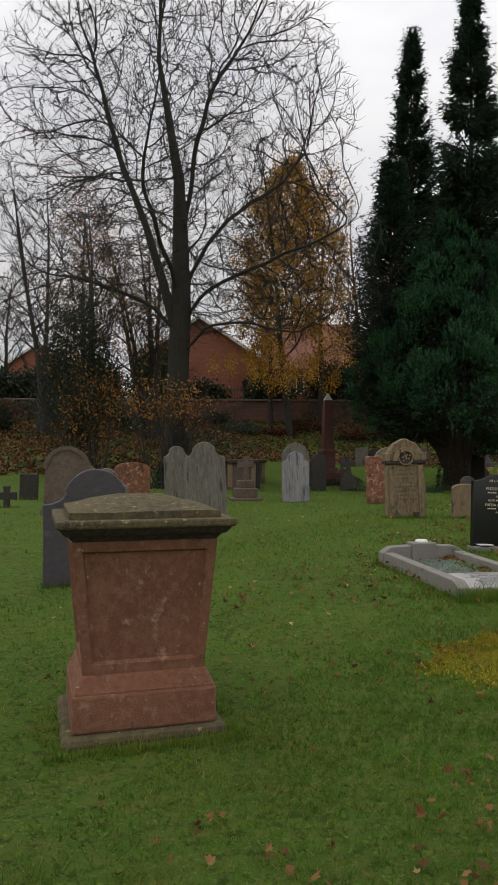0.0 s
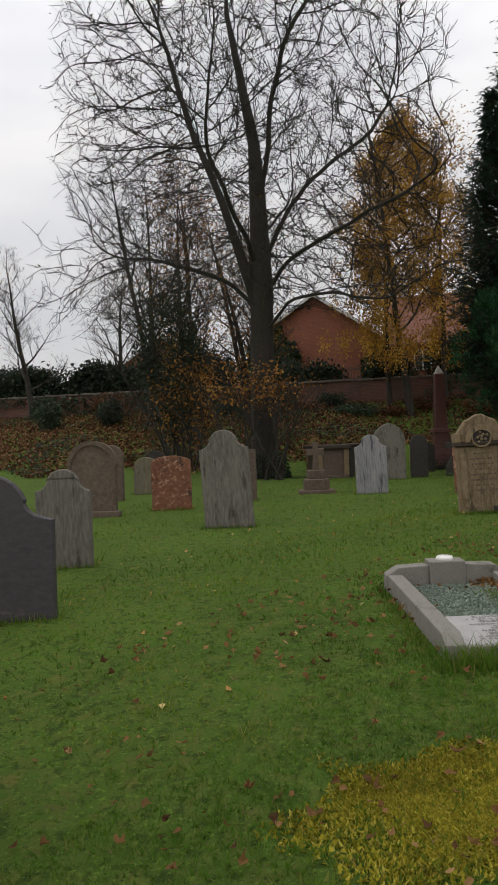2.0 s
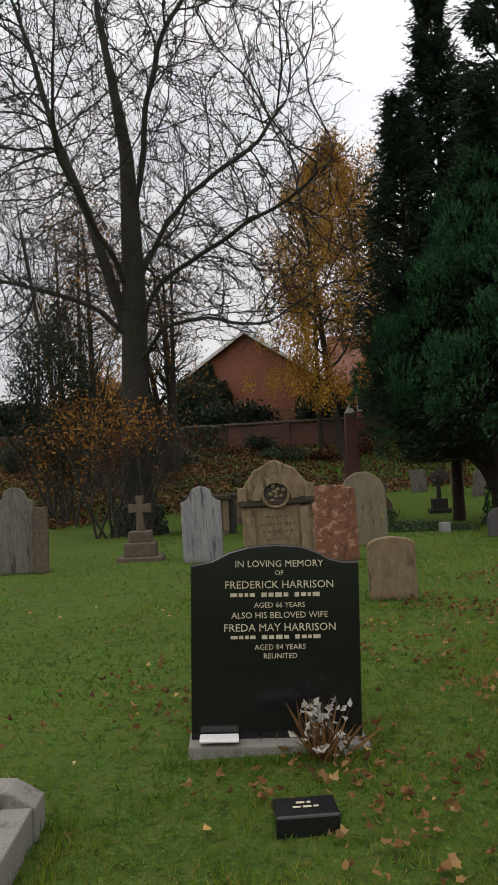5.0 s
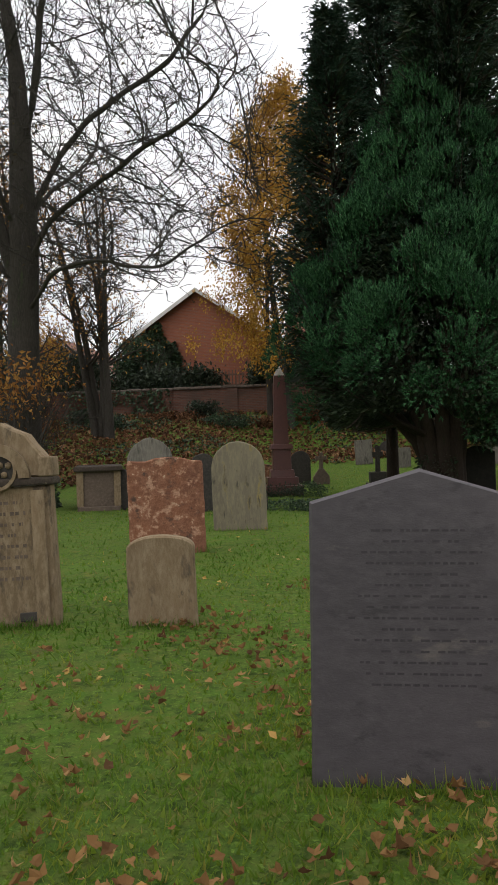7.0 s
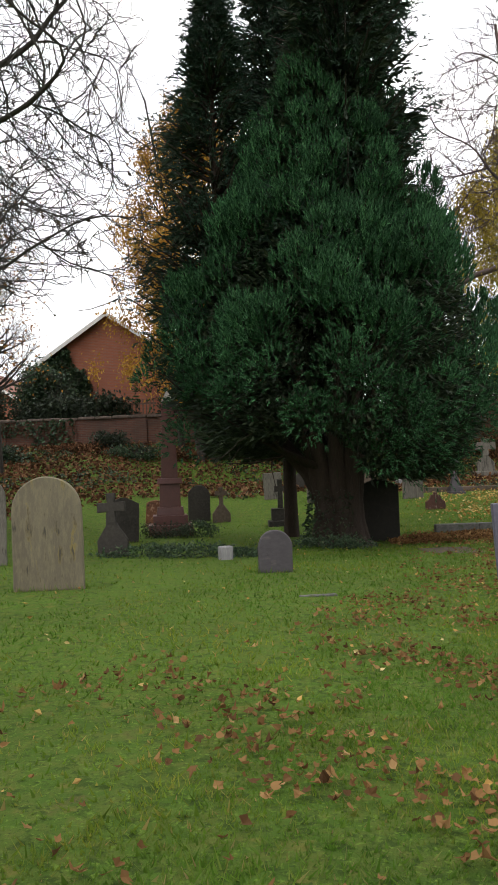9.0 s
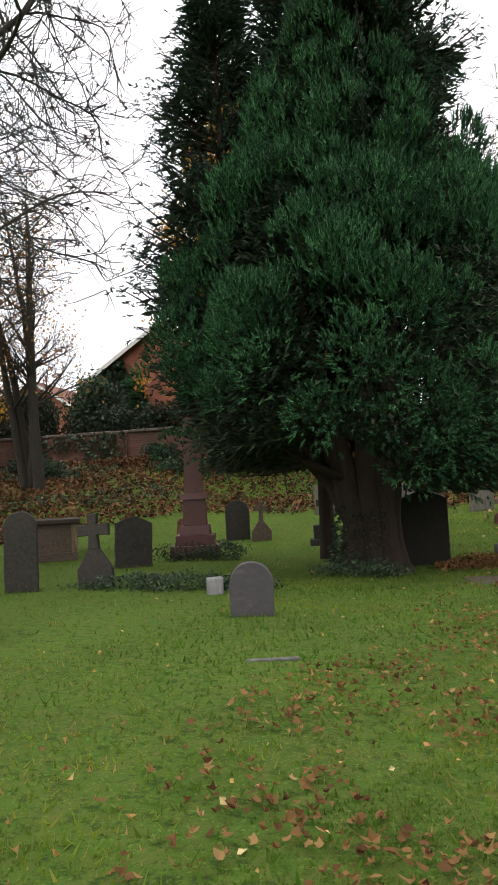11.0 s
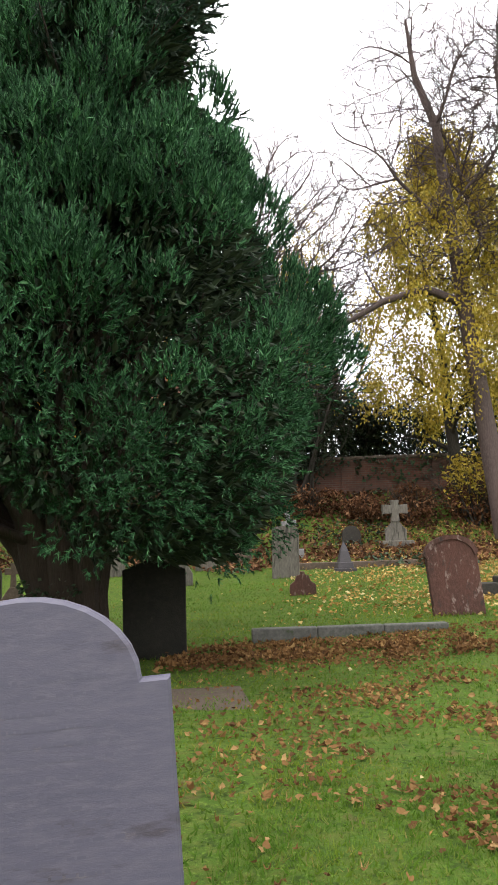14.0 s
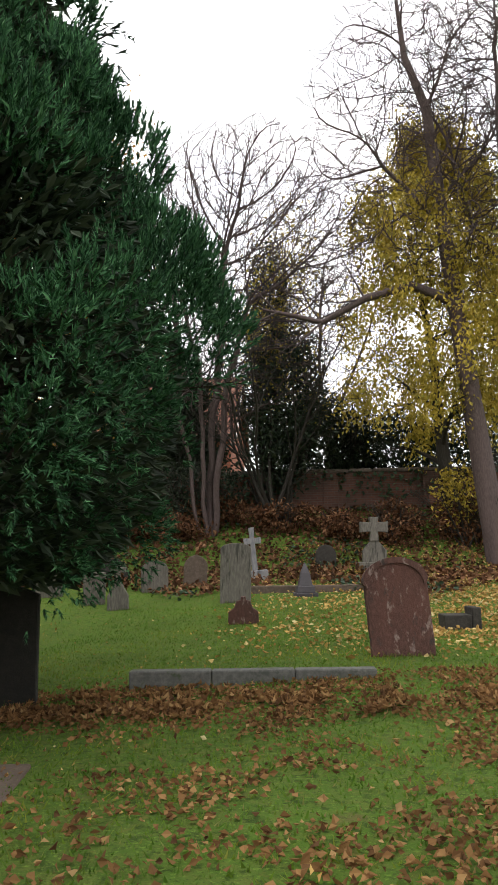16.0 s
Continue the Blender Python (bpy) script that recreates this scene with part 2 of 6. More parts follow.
# the dark patches put the shade between sky-lit yew tufts into the needle colour
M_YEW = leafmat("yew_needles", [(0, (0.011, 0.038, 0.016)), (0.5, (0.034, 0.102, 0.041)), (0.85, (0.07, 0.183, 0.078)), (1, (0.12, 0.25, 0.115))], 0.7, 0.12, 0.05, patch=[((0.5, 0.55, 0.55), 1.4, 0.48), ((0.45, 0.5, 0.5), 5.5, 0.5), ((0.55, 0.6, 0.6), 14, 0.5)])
M_CONIFER = leafmat("cypress_sprays", [(0, (0.01, 0.022, 0.014)), (0.6, (0.018, 0.042, 0.025)), (1, (0.034, 0.066, 0.038))], 0.65, 0.2, 0.08)
M_GOLDLEAF = leafmat("golden_birch_leaves", [(0, (0.22, 0.115, 0.018)), (0.4, (0.38, 0.2, 0.026)), (0.8, (0.5, 0.285, 0.042)), (1, (0.46, 0.34, 0.085))], 0.7, 0.2, 0.35, patch=((0.62, 0.55, 0.5), 1.1, 0.48))
M_LIMELEAF = leafmat("yellow_lime_leaves", [(0, (0.24, 0.19, 0.024)), (0.5, (0.44, 0.335, 0.045)), (0.9, (0.56, 0.44, 0.085)), (1, (0.34, 0.33, 0.07))], 0.7, 0.2, 0.35, patch=((0.65, 0.62, 0.55), 1.2, 0.5))
M_BROWNLEAF = leafmat("clinging_brown_leaves", [(0, (0.14, 0.06, 0.02)), (0.5, (0.3, 0.14, 0.036)), (1, (0.44, 0.25, 0.065))], 0.8, 0.15, 0.3)
M_BUD = leafmat("withered_leaves", [(0, (0.03, 0.022, 0.016)), (0.7, (0.06, 0.045, 0.028)), (1, (0.13, 0.1, 0.03))], 0.8, 0.1, 0.1)
M_BARK = mat("grey_bark", [(0.04, 0.034, 0.028), (0.027, 0.023, 0.019), (0.062, 0.055, 0.045)], 6, 0.95, 1.0, 22, stretch=(2.5, 2.5, 0.5), spots=[((0.045, 0.055, 0.028), 3, 0.6), ((0.085, 0.08, 0.068), 8, 0.64)])
M_BARKR = mat("reddish_bark", [(0.085, 0.06, 0.055), (0.06, 0.043, 0.04), (0.12, 0.09, 0.082)], 6, 0.95, 0.8, 30, stretch=(2.5, 2.5, 0.5))
M_BARKP = mat("pale_bark", [(0.2, 0.185, 0.16), (0.13, 0.115, 0.095), (0.27, 0.25, 0.22)], 6, 0.9, 0.5, 30, stretch=(1, 1, 2))
M_YEWBARK = mat("yew_bark", [(0.03, 0.02, 0.014), (0.018, 0.013, 0.01), (0.052, 0.036, 0.027)], 8, 0.95, 1.0, 24, stretch=(4, 4, 0.4), spots=[((0.02, 0.03, 0.012), 3, 0.6)])
M_WHITEP = mat("painted_boards", [(0.6, 0.59, 0.57), (0.5, 0.49, 0.47), (0.66, 0.65, 0.63)], 3, 0.6, 0.1)
M_TILE = mat("roof_tiles", [(0.17, 0.075, 0.05), (0.12, 0.055, 0.04), (0.22, 0.1, 0.07)], 4, 0.9, 0.4, 20)
M_WOOD = mat("weathered_fence_wood", [(0.13, 0.08, 0.06), (0.09, 0.055, 0.045), (0.17, 0.11, 0.08)], 4, 0.9, 0.4, 40)
M_COPING = mat("wall_coping", [(0.12, 0.09, 0.075), (0.085, 0.065, 0.055), (0.17, 0.14, 0.115)], 3, 0.95, 0.4, 30)
M_GLASS = bpy.data.materials.new("window_glass"); M_GLASS.use_nodes = True
_g = M_GLASS.node_tree.nodes["Principled BSDF"]; _g.inputs["Base Color"].default_value = (0.02, 0.022, 0.025, 1); _g.inputs["Roughness"].default_value = 0.05
M_SOIL = mat("dark_soil", [(0.05, 0.035, 0.025), (0.035, 0.026, 0.02), (0.075, 0.055, 0.04)], 8, 1.0, 0.8, 40)
M_CERAMIC = mat("white_lid", [(0.7, 0.69, 0.66), (0.6, 0.58, 0.54), (0.75, 0.74, 0.72)], 9, 0.35, 0.05)

def brickmat(name, c1, c2, mortar, stain, width=0.225, height=0.075):
    m = bpy.data.materials.new(name)
    m.use_nodes = True
    n, l = m.node_tree.nodes, m.node_tree.links
    b = n["Principled BSDF"]; b.inputs["Roughness"].default_value = 0.92; b.inputs["Specular IOR Level"].default_value = 0.2
    g = n.new("ShaderNodeNewGeometry")
    sp = n.new("ShaderNodeSeparateXYZ"); l.new(g.outputs["Position"], sp.inputs[0])
    sm = n.new("ShaderNodeMath"); sm.operation = "ADD"; l.new(sp.outputs[0], sm.inputs[0]); l.new(sp.outputs[1], sm.inputs[1])
    cb = n.new("ShaderNodeCombineXYZ"); l.new(sm.outputs[0], cb.inputs[0]); l.new(sp.outputs[2], cb.inputs[1])
    t = n.new("ShaderNodeTexBrick"); l.new(cb.outputs[0], t.inputs[0])
    t.inputs["Color1"].default_value, t.inputs["Color2"].default_value, t.inputs["Mortar"].default_value = (*c1, 1), (*c2, 1), (*mortar, 1)
    t.inputs["Scale"].default_value = 1; t.inputs["Brick Width"].default_value = width; t.inputs["Row Height"].default_value = height; t.inputs["Mortar Size"].default_value = 0.008
    z = n.new("ShaderNodeTexNoise"); z.inputs["Scale"].default_value = 0.8; z.inputs["Detail"].default_value = 6; l.new(g.outputs["Position"], z.inputs[0])
    r = n.new("ShaderNodeMapRange"); r.inputs[1].default_value = 0.45; r.inputs[2].default_value = 0.72; l.new(z.outputs[0], r.inputs[0])
    x = n.new("ShaderNodeMixRGB"); l.new(r.outputs[0], x.inputs[0]); l.new(t.outputs[0], x.inputs[1]); x.inputs[2].default_value = (*stain, 1)
    l.new(x.outputs[0], b.inputs["Base Color"])
    bp = n.new("ShaderNodeBump"); bp.inputs["Strength"].default_value = 0.6; bp.inputs["Distance"].default_value = 0.01; bp.invert = True
    l.new(t.outputs["Fac"], bp.inputs["Height"]); l.new(bp.outputs[0], b.inputs["Normal"])
    return m

M_BRICK = brickmat("old_wall_brick", (0.16, 0.07, 0.048), (0.115, 0.055, 0.042), (0.13, 0.105, 0.088), (0.075, 0.052, 0.042))
M_HOUSE = brickmat("house_brick", (0.29, 0.105, 0.06), (0.24, 0.085, 0.05), (0.22, 0.13, 0.1), (0.22, 0.085, 0.055))

# ---- building helpers ----
rng = np.random.default_rng(7)
GP = [(0, 0, -.2), (-.1, 4.0, -.33), (2.6, 7.5, 0), (-.3, 12, .03), (3, 12.8, .08), (1.3, 17.2, .03), (5.6, 11, .015), (4, 17.9, .1), (8.8, 18.5, -.14),
      (6.6, 24, .03), (6.1, 19.9, 0), (8, 26, -.1), (9, 26.4, -.06), (12, 28, .06), (10, 31, .1), (7, 14, -.05), (10, 16, -.1), (7.6, 25.5, -.46), (7.2, 26.6, -.3)]

def gz(x, y):
    """Height of the ground: a lawn with shallow dips, and a bank up to the boundary wall."""
    x, y = np.asarray(x, float), np.asarray(y, float)
    a, b = np.zeros(np.broadcast(x, y).shape), np.zeros(np.broadcast(x, y).shape)
    for px, py, pz in GP:
        w = 1 / ((x - px) ** 2 + (y - py) ** 2 + 4) ** 1.5
        a, b = a + w * pz, b + w
    s = np.clip((x + 2.5) / 5.5, 0, 1); s = s * s * (3 - 2 * s)
    right = .13 * np.clip(y - 31, 0, 7) + .47 * np.clip(y - 38, 0, 4)
    left = .186 * np.clip(y - 27, 0, 15)
    fade = np.clip((46 - y) / 6, 0, 1)
    return a / b * fade + right * s + left * (1 - s)

def gzf(x, y):
    return float(gz(x, y))

def mesh_of(V, F, mt, smooth=False, name="m"):
    me = bpy.data.meshes.new(name)
    me.from_pydata([tuple(v) for v in V], [], F)
    me.materials.append(mt)
    if smooth:
        me.polygons.foreach_set("use_smooth", np.ones(len(me.polygons), bool))
    me.update()
    return me

def raw_mesh(V, F, mt, name="m", smooth=False):
    """Fast mesh of triangles or quads from arrays."""
    V, F = np.asarray(V, np.float32), np.asarray(F, np.int32)
    k = F.shape[1]
    me = bpy.data.meshes.new(name)
    me.vertices.add(len(V)); me.vertices.foreach_set("co", V.ravel())
    me.loops.add(F.size); me.loops.foreach_set("vertex_index", F.ravel())
    me.polygons.add(len(F)); me.polygons.foreach_set("loop_start", np.arange(0, F.size, k, dtype=np.int32))
    me.polygons.foreach_set("use_smooth", np.full(len(F), smooth))
    me.materials.append(mt)
    me.update(); me.validate()
    return me

def part(name, bm, mt, parent=None, label="", smooth=False):
    """bm: a bmesh, or a mesh already made."""
    if isinstance(bm, bmesh.types.BMesh):
        me = bpy.data.meshes.new(name)
        bm.normal_update(); bm.to_mesh(me); bm.free()
        me.materials.append(mt)
        if smooth:
            me.polygons.foreach_set("use_smooth", np.ones(len(me.polygons), bool))
    else:
        me = bm
    ob = new(name, me)
    ob.parent = parent
    return tagged(ob, label)

def thing(name, x, y, turn=0.0, label="", category="", group="", lean=0.0, side=0.0, z=None, kind=""):
    """An empty at a thing's base on the ground; turn, lean back and side lean in degrees."""
    e = new(name)
    e.empty_display_size = 0.1
    e.matrix_basis = pose(x, y, gzf(x, y) if z is None else z) @ pose(0, 0, 0, 0, 0, turn) @ pose(0, 0, 0, -lean, side, 0)
    return tagged(e, label, category, group, kind)

def box(x0, x1, y0, y1, z0, z1, bev=0.01, taper=(1, 1)):
    bm = bmesh.new()
    cx, cy = (x0 + x1) / 2, (y0 + y1) / 2
    vs = []
    for z, s in ((z0, (1, 1)), (z1, taper)):
        vs.append([bm.verts.new((cx + (x - cx) * s[0], cy + (y - cy) * s[1], z)) for x, y in ((x0, y0), (x1, y0), (x1, y1), (x0, y1))])
    bm.faces.new(vs[0][::-1]); bm.faces.new(vs[1])
    for i in range(4):
        bm.faces.new((vs[0][i], vs[0][(i + 1) % 4], vs[1][(i + 1) % 4], vs[1][i]))
    if bev:
        bmesh.ops.bevel(bm, geom=bm.edges[:], offset=bev, segments=2, profile=0.5, affect="EDGES")
    return bm

def roughen(bm, amount, scale=6.0, seed=0.0):
    """Weathers the outline of a mesh by smooth noise."""
    for v in bm.verts:
        v.co += noise.noise_vector(v.co * scale + Vector((seed, seed * 2, seed * 3))) * amount
    return bm

def arc(cx, cz, r, a0, a1, n=10, rz=None):
    return [(cx + r * math.cos(radians(a0 + (a1 - a0) * i / n)), cz + (rz or r) * math.sin(radians(a0 + (a1 - a0) * i / n))) for i in range(n + 1)]

def outline(kind, w, h):
    """Front outline of a headstone, from bottom left, counter-clockwise seen from the front."""
    a = w / 2
    if kind == "round":
        top = arc(0, h - a, a, 0, 180, 16)
    elif kind == "segment":
        top = arc(0, h - a * 0.36, a, 0, 180, 14, rz=a * 0.36)
    elif kind == "oval":
        top = arc(0, h - a * 0.75, a, 0, 180, 16, rz=a * 0.75)
    elif kind == "shoulder":
        r = a * 0.8
        zs = h - r * 0.78
        top = [(a, zs)] + [(r, zs)] + arc(0, zs, r, 0, 180, 16, rz=r * 0.78)[1:-1] + [(-r, zs), (-a, zs)]
    elif kind == "scallop":
        r = a * 0.62
        zs = h - r
        top = [(a, zs - 0.05)] + arc(a, zs + 0.1, a - r + 0.03, -90, -170, 4, rz=0.14)[1:] + arc(0, zs, r, 20, 160, 10) + arc(-a, zs + 0.1, a - r + 0.03, -10, -90, 4, rz=0.14) 
    elif kind == "pointed":
        top = [(a, h - a * 0.30), (0, h), (-a, h - a * 0.30)]
    elif kind == "gable":
        top = [(a, h - a * 0.34), (0.06, h), (-0.06, h), (-a, h - a * 0.34)]
    elif kind == "gothic":
        top = arc(-a * 0.35, h - a * 1.02, a * 1.35, 0, 75, 7, rz=a * 1.05) + [(0, h)] + arc(a * 0.35, h - a * 1.02, a * 1.35, 105, 180, 7, rz=a * 1.05)
    elif kind == "ogee":
        top = [(a, h - .1), (a * .97, h - .06), (a * .7, h - .05), (a * .5, h - .025), (a * .25, h - .005), (0, h), (-a * .25, h - .01), (-a * .5, h - .045), (-a * .75, h - .04), (-a * .96, h - .03), (-a, h - .07)]
    elif kind == "wave":
        top = [(a, h - .085), (a * .82, h - .085), (a * .66, h - .07), (a * .5, h - .035), (a * .3, h - .008), (0, h), (-a * .3, h - .008), (-a * .55, h - .035), (-a * .75, h - .075), (-a, h - .095)]
    else:
        top = [(a, h), (-a, h)]
    return [(-a, -0.12), (a, -0.12)] + top

def slab(pts, th, bev=0.012, jag=0.0, seed=0):
    """A bevelled stone slab with that outline, centred in y."""
    r = random.Random(seed)
    n = len(pts)
    if jag:
        dense = []
        for i in range(n):
            (x0, z0), (x1, z1) = pts[i], pts[(i + 1) % n]
            k = max(1, int(math.hypot(x1 - x0, z1 - z0) / 0.07))
            dense += [(x0 + (x1 - x0) * j / k, z0 + (z1 - z0) * j / k) for j in range(k)]
        pts = [(x + noise.noise(Vector((x * 7, z * 7, seed))) * jag, z + noise.noise(Vector((x * 7, z * 7, seed + 9))) * jag) for x, z in dense]
        n = len(pts)
    P = [Vector(p) for p in pts]
    inner = []
    for i in range(n):
        e0, e1 = (P[i] - P[i - 1]), (P[(i + 1) % n] - P[i])
        n0, n1 = Vector((-e0.y, e0.x)).normalized(), Vector((-e1.y, e1.x)).normalized()
        m = (n0 + n1)
        m = m.normalized() if m.length > 1e-6 else n0
        inner.append(P[i] + m * bev)
    bm = bmesh.new()
    rings = [[bm.verts.new((p.x, y, p.y)) for p in ring] for ring, y in ((inner, -th / 2), (P, -th / 2 + bev), (P, th / 2 - bev), (inner, th / 2))]
    for a, b in zip(rings, rings[1:]):
        for i in range(n):
            bm.faces.new((a[i], a[(i + 1) % n], b[(i + 1) % n], b[i]))
    bm.faces.new(rings[0][::-1]); bm.faces.new(rings[3])
    bmesh.ops.recalc_face_normals(bm, faces=bm.faces[:])
    return bm

FEET = []

def bars(w, z0, z1, rows, y, rr, thin=0.5):
    """Rows of short raised bars for writing that cannot be read."""
    bm = bmesh.new()
    step = (z1 - z0) / rows
    for i in range(rows):
        z = z1 - step * (i + 0.5)
        half = w / 2 * rr.uniform(0.45, 0.95)
        x = -half
        while x < half:
            l = rr.uniform(0.012, 0.034)
            hh = step * thin * 0.5 * rr.uniform(0.75, 1)
            v = [bm.verts.new(c) for c in ((x, y, z - hh), (min(x + l, half), y, z - hh), (min(x + l, half), y, z + hh), (x, y, z + hh))]
            bm.faces.new(v)
            x += l + rr.choice((0.007, 0.009, 0.008, 0.03))
    return bm

def headstone(x, y, w, h, kind, mt, turn=8.0, th=0.1, lean=0.0, side=0.0, label="", group="headstones", rows=0, letters=None, jag=0.004, plinth=None, seed=1, rim=False):
    t = thing("headstone", x, y, turn, label, "headstone", group, lean, side)
    FEET.append((x, y, w, turn))
    part("slab", slab(outline(kind, w, h), th, 0.012, jag, seed), mt, t)
    rr = random.Random(seed)
    if rows:
        part("inscription", bars(w * 0.7, h * 0.3, h * 0.82, rows, -th / 2 - 0.0015, rr, 0.24), letters or mt, t, "worn cut inscription")["kind"] = "stuff"
    if plinth:
        part("plinth", roughen(box(-w / 2 - plinth, w / 2 + plinth, -th / 2 - plinth, th / 2 + plinth, -0.1, 0.1, 0.015), 0.005, 5, seed), mt, t)
    if rim:
        o = [p for p in outline(kind, w, h)[2:]]
        bm = bmesh.new()
        for sc, dy in ((1.03, 0),):
            vs = [[bm.verts.new((px * f, yy, h - (h - pz) * 1 + (0.02 if f > 1 else -0.05))) for px, pz in o] for f, yy in ((1.05, -th / 2 - .02), (1.05, th / 2 + .02), (0.9, th / 2 + .02), (0.9, -th / 2 - .02))]
            for a in range(4):
                for i in range(len(o) - 1):
                    bm.faces.new((vs[a][i], vs[a][i + 1], vs[(a + 1) % 4][i + 1], vs[(a + 1) % 4][i]))
            bm.faces.new([vs[a][0] for a in range(4)]); bm.faces.new([vs[a][-1] for a in range(4)][::-1])
        bmesh.ops.recalc_face_normals(bm, faces=bm.faces[:])
        part("moulding", bm, mt, t)
    return t

def words(text, size, mt, parent, m, name="lettering"):
    """Raised letters in the built-in font, laid by the pose m on the parent."""
    cu = bpy.data.curves.new("txt", "FONT")
    cu.body, cu.size, cu.align_x, cu.extrude = text, size, "CENTER", 0.001
    cu.resolution_u = 2
    tmp = new("txt", cu)
    dg = bpy.context.evaluated_depsgraph_get()
    dg.update()
    me = bpy.data.meshes.new_from_object(tmp.evaluated_get(dg))
    bpy.data.objects.remove(tmp)
    me.materials.clear(); me.materials.append(mt)
    ob = new(name, me)
    ob.parent = parent
    ob.matrix_basis = m
    return ob

def blades(P, hgt, wid, lean, r):
    """Triangular grass blades at the points P."""
    n = len(P)
    az = r.uniform(0, 2 * np.pi, n); la = r.uniform(0, 2 * np.pi, n)
    h = hgt * r.uniform(0.5, 1.25, n); w = wid * r.uniform(0.6, 1.3, n); ln = lean * r.uniform(0.1, 1.3, n) * h
    dx, dy = np.cos(az) * w, np.sin(az) * w
    V = np.empty((n, 3, 3), np.float32)
    V[:, 0] = np.c_[P[:, 0] - dx, P[:, 1] - dy, P[:, 2] - 0.01]
    V[:, 1] = np.c_[P[:, 0] + dx, P[:, 1] + dy, P[:, 2] - 0.01]
    V[:, 2] = np.c_[P[:, 0] + np.cos(la) * ln, P[:, 1] + np.sin(la) * ln, P[:, 2] + h]
    return V.reshape(-1, 3), np.arange(3 * n).reshape(-1, 3)

def leaves(P, D, size, r, ratio=0.45, curl=0.25):
    """Folded leaves, four corners each (two triangles), at P pointing along D."""
    n = len(P)
    D = D / np.maximum(np.linalg.norm(D, axis=1, keepdims=True), 1e-6)
    R = r.normal(size=(n, 3)); S = np.cross(D, R); S /= np.maximum(np.linalg.norm(S, axis=1, keepdims=True), 1e-6)
    N = np.cross(S, D)
    s = np.broadcast_to(np.asarray(size, float), (n,))[:, None]
    V = np.empty((n, 4, 3), np.float32)
    V[:, 0] = P
    V[:, 1] = P + D * s * 0.45 + S * s * ratio * 0.5 + N * s * curl * 0.5
    V[:, 2] = P + D * s + N * s * curl * r.uniform(-1, 1, (n, 1)) * 0.6
    V[:, 3] = P + D * s * 0.5 - S * s * ratio * 0.5 + N * s * curl * 0.5
    i = np.arange(n)[:, None] * 4
    return V.reshape(-1, 3), np.concatenate([i + [0, 1, 2], i + [0, 2, 3]])

def lobed(P, size, r, flat=.4):
    """Fallen leaves with a lobed outline, each curled about its midrib."""
    n = len(P)
    N = r.normal(size=(n, 3)) * (flat, flat, .15) + (0, 0, 1); N /= np.linalg.norm(N, axis=1, keepdims=True)
    A = np.cross(N, r.normal(size=(n, 3))); A /= np.linalg.norm(A, axis=1, keepdims=True)
    B = np.cross(N, A)
    s = np.broadcast_to(np.asarray(size, float), (n,))[:, None]
    rim = [(0, .6), (.55, .36), (1.05, .46), (1.75, .32), (2.5, .4), (-2.5, .4), (-1.75, .32), (-1.05, .46), (-.55, .36)]
    roll, bend = r.uniform(-.6, 2.6, (n, 1)), r.uniform(-.6, 1.6, (n, 1))
    V = np.empty((n, 10, 3), np.float32)
    V[:, 0] = P
    for k, (an, ra) in enumerate(rim):
        q = ra * r.uniform(.6, 1.2, (n, 1))
        a, b = math.cos(an) * q, math.sin(an) * q * .85
        V[:, k + 1] = P + (A * a + B * b + N * (roll * b * b * 2 + bend * a * a)) * s
    i = np.arange(n)[:, None] * 10
    return V.reshape(-1, 3), np.concatenate([i + [0, 1 + k, 1 + (k + 1) % 9] for k in range(9)])

def stuff(name, VF, mt, label, category, parent=None):
    ob = new(name, raw_mesh(VF[0], VF[1], mt, name))
    ob.parent = parent
    return tagged(ob, label, category, kind="stuff" if parent is None else "")

# ---- ground, bank and boundary wall ----
def axis_steps(lo, hi, fine_lo, fine_hi, step):
    far = [2, 5, 10, 20, 40, 80, 160, 320, 640]
    mid = np.arange(fine_lo, fine_hi + 1e-6, step)
    return np.array(sorted([fine_lo - f for f in far if fine_lo - f >= lo] + list(mid) + [fine_hi + f for f in far if fine_hi + f <= hi]))

gx, gy = axis_steps(-700, 700, -26, 30, 0.3), axis_steps(-700, 700, -4, 44, 0.3)
GX, GY = np.meshgrid(gx, gy)
GZ = gz(GX, GY)
gv = np.c_[GX.ravel(), GY.ravel(), GZ.ravel()]
nx, ny = len(gx), len(gy)
ii = (np.arange(ny - 1)[:, None] * nx + np.arange(nx - 1)[None]).ravel()
ground = new("ground", raw_mesh(gv, np.c_[ii, ii + 1, ii + nx + 1, ii + nx], M_LAWN, "ground", True))
tagged(ground, "mown damp green churchyard lawn rising to a leafy bank", "ground", kind="structure")

WY = 42.0
wall = new("wall_north")
tagged(wall, "old red brick boundary wall with stone coping above the bank", "wall", kind="structure")
wall.location = (0, WY, 2.5)
bm = box(-45, 45, -0.17, 0.17, -0.4, 1.32, 0.0)
part("brickwork", bm, M_BRICK, wall)
pier_me = None
for k in range(-10, 11):
    if pier_me is None:
        o = part("pier", box(-0.23, 0.23, -0.26, -0.16, -0.4, 1.3, 0.01), M_BRICK, wall)
        pier_me = o.data
    else:
        o = part("pier", pier_me, M_BRICK, wall)
    o.location = (k * 3.1 - 0.6, 0, 0)
ri = np.random.default_rng(29)
n = 9000
wx = np.where(ri.random(n) < .75, ri.uniform(-32, -3.5, n), ri.uniform(3, 22, n))
wz = -.3 + 1.7 * ri.random(n)
keep = np.array([noise.noise(Vector((a * .5, b * .9, 4))) for a, b in zip(wx, wz)]) + .25 * (wz > .7) + .1 > ri.normal(.05, .12, n)
wx, wz = wx[keep], wz[keep]
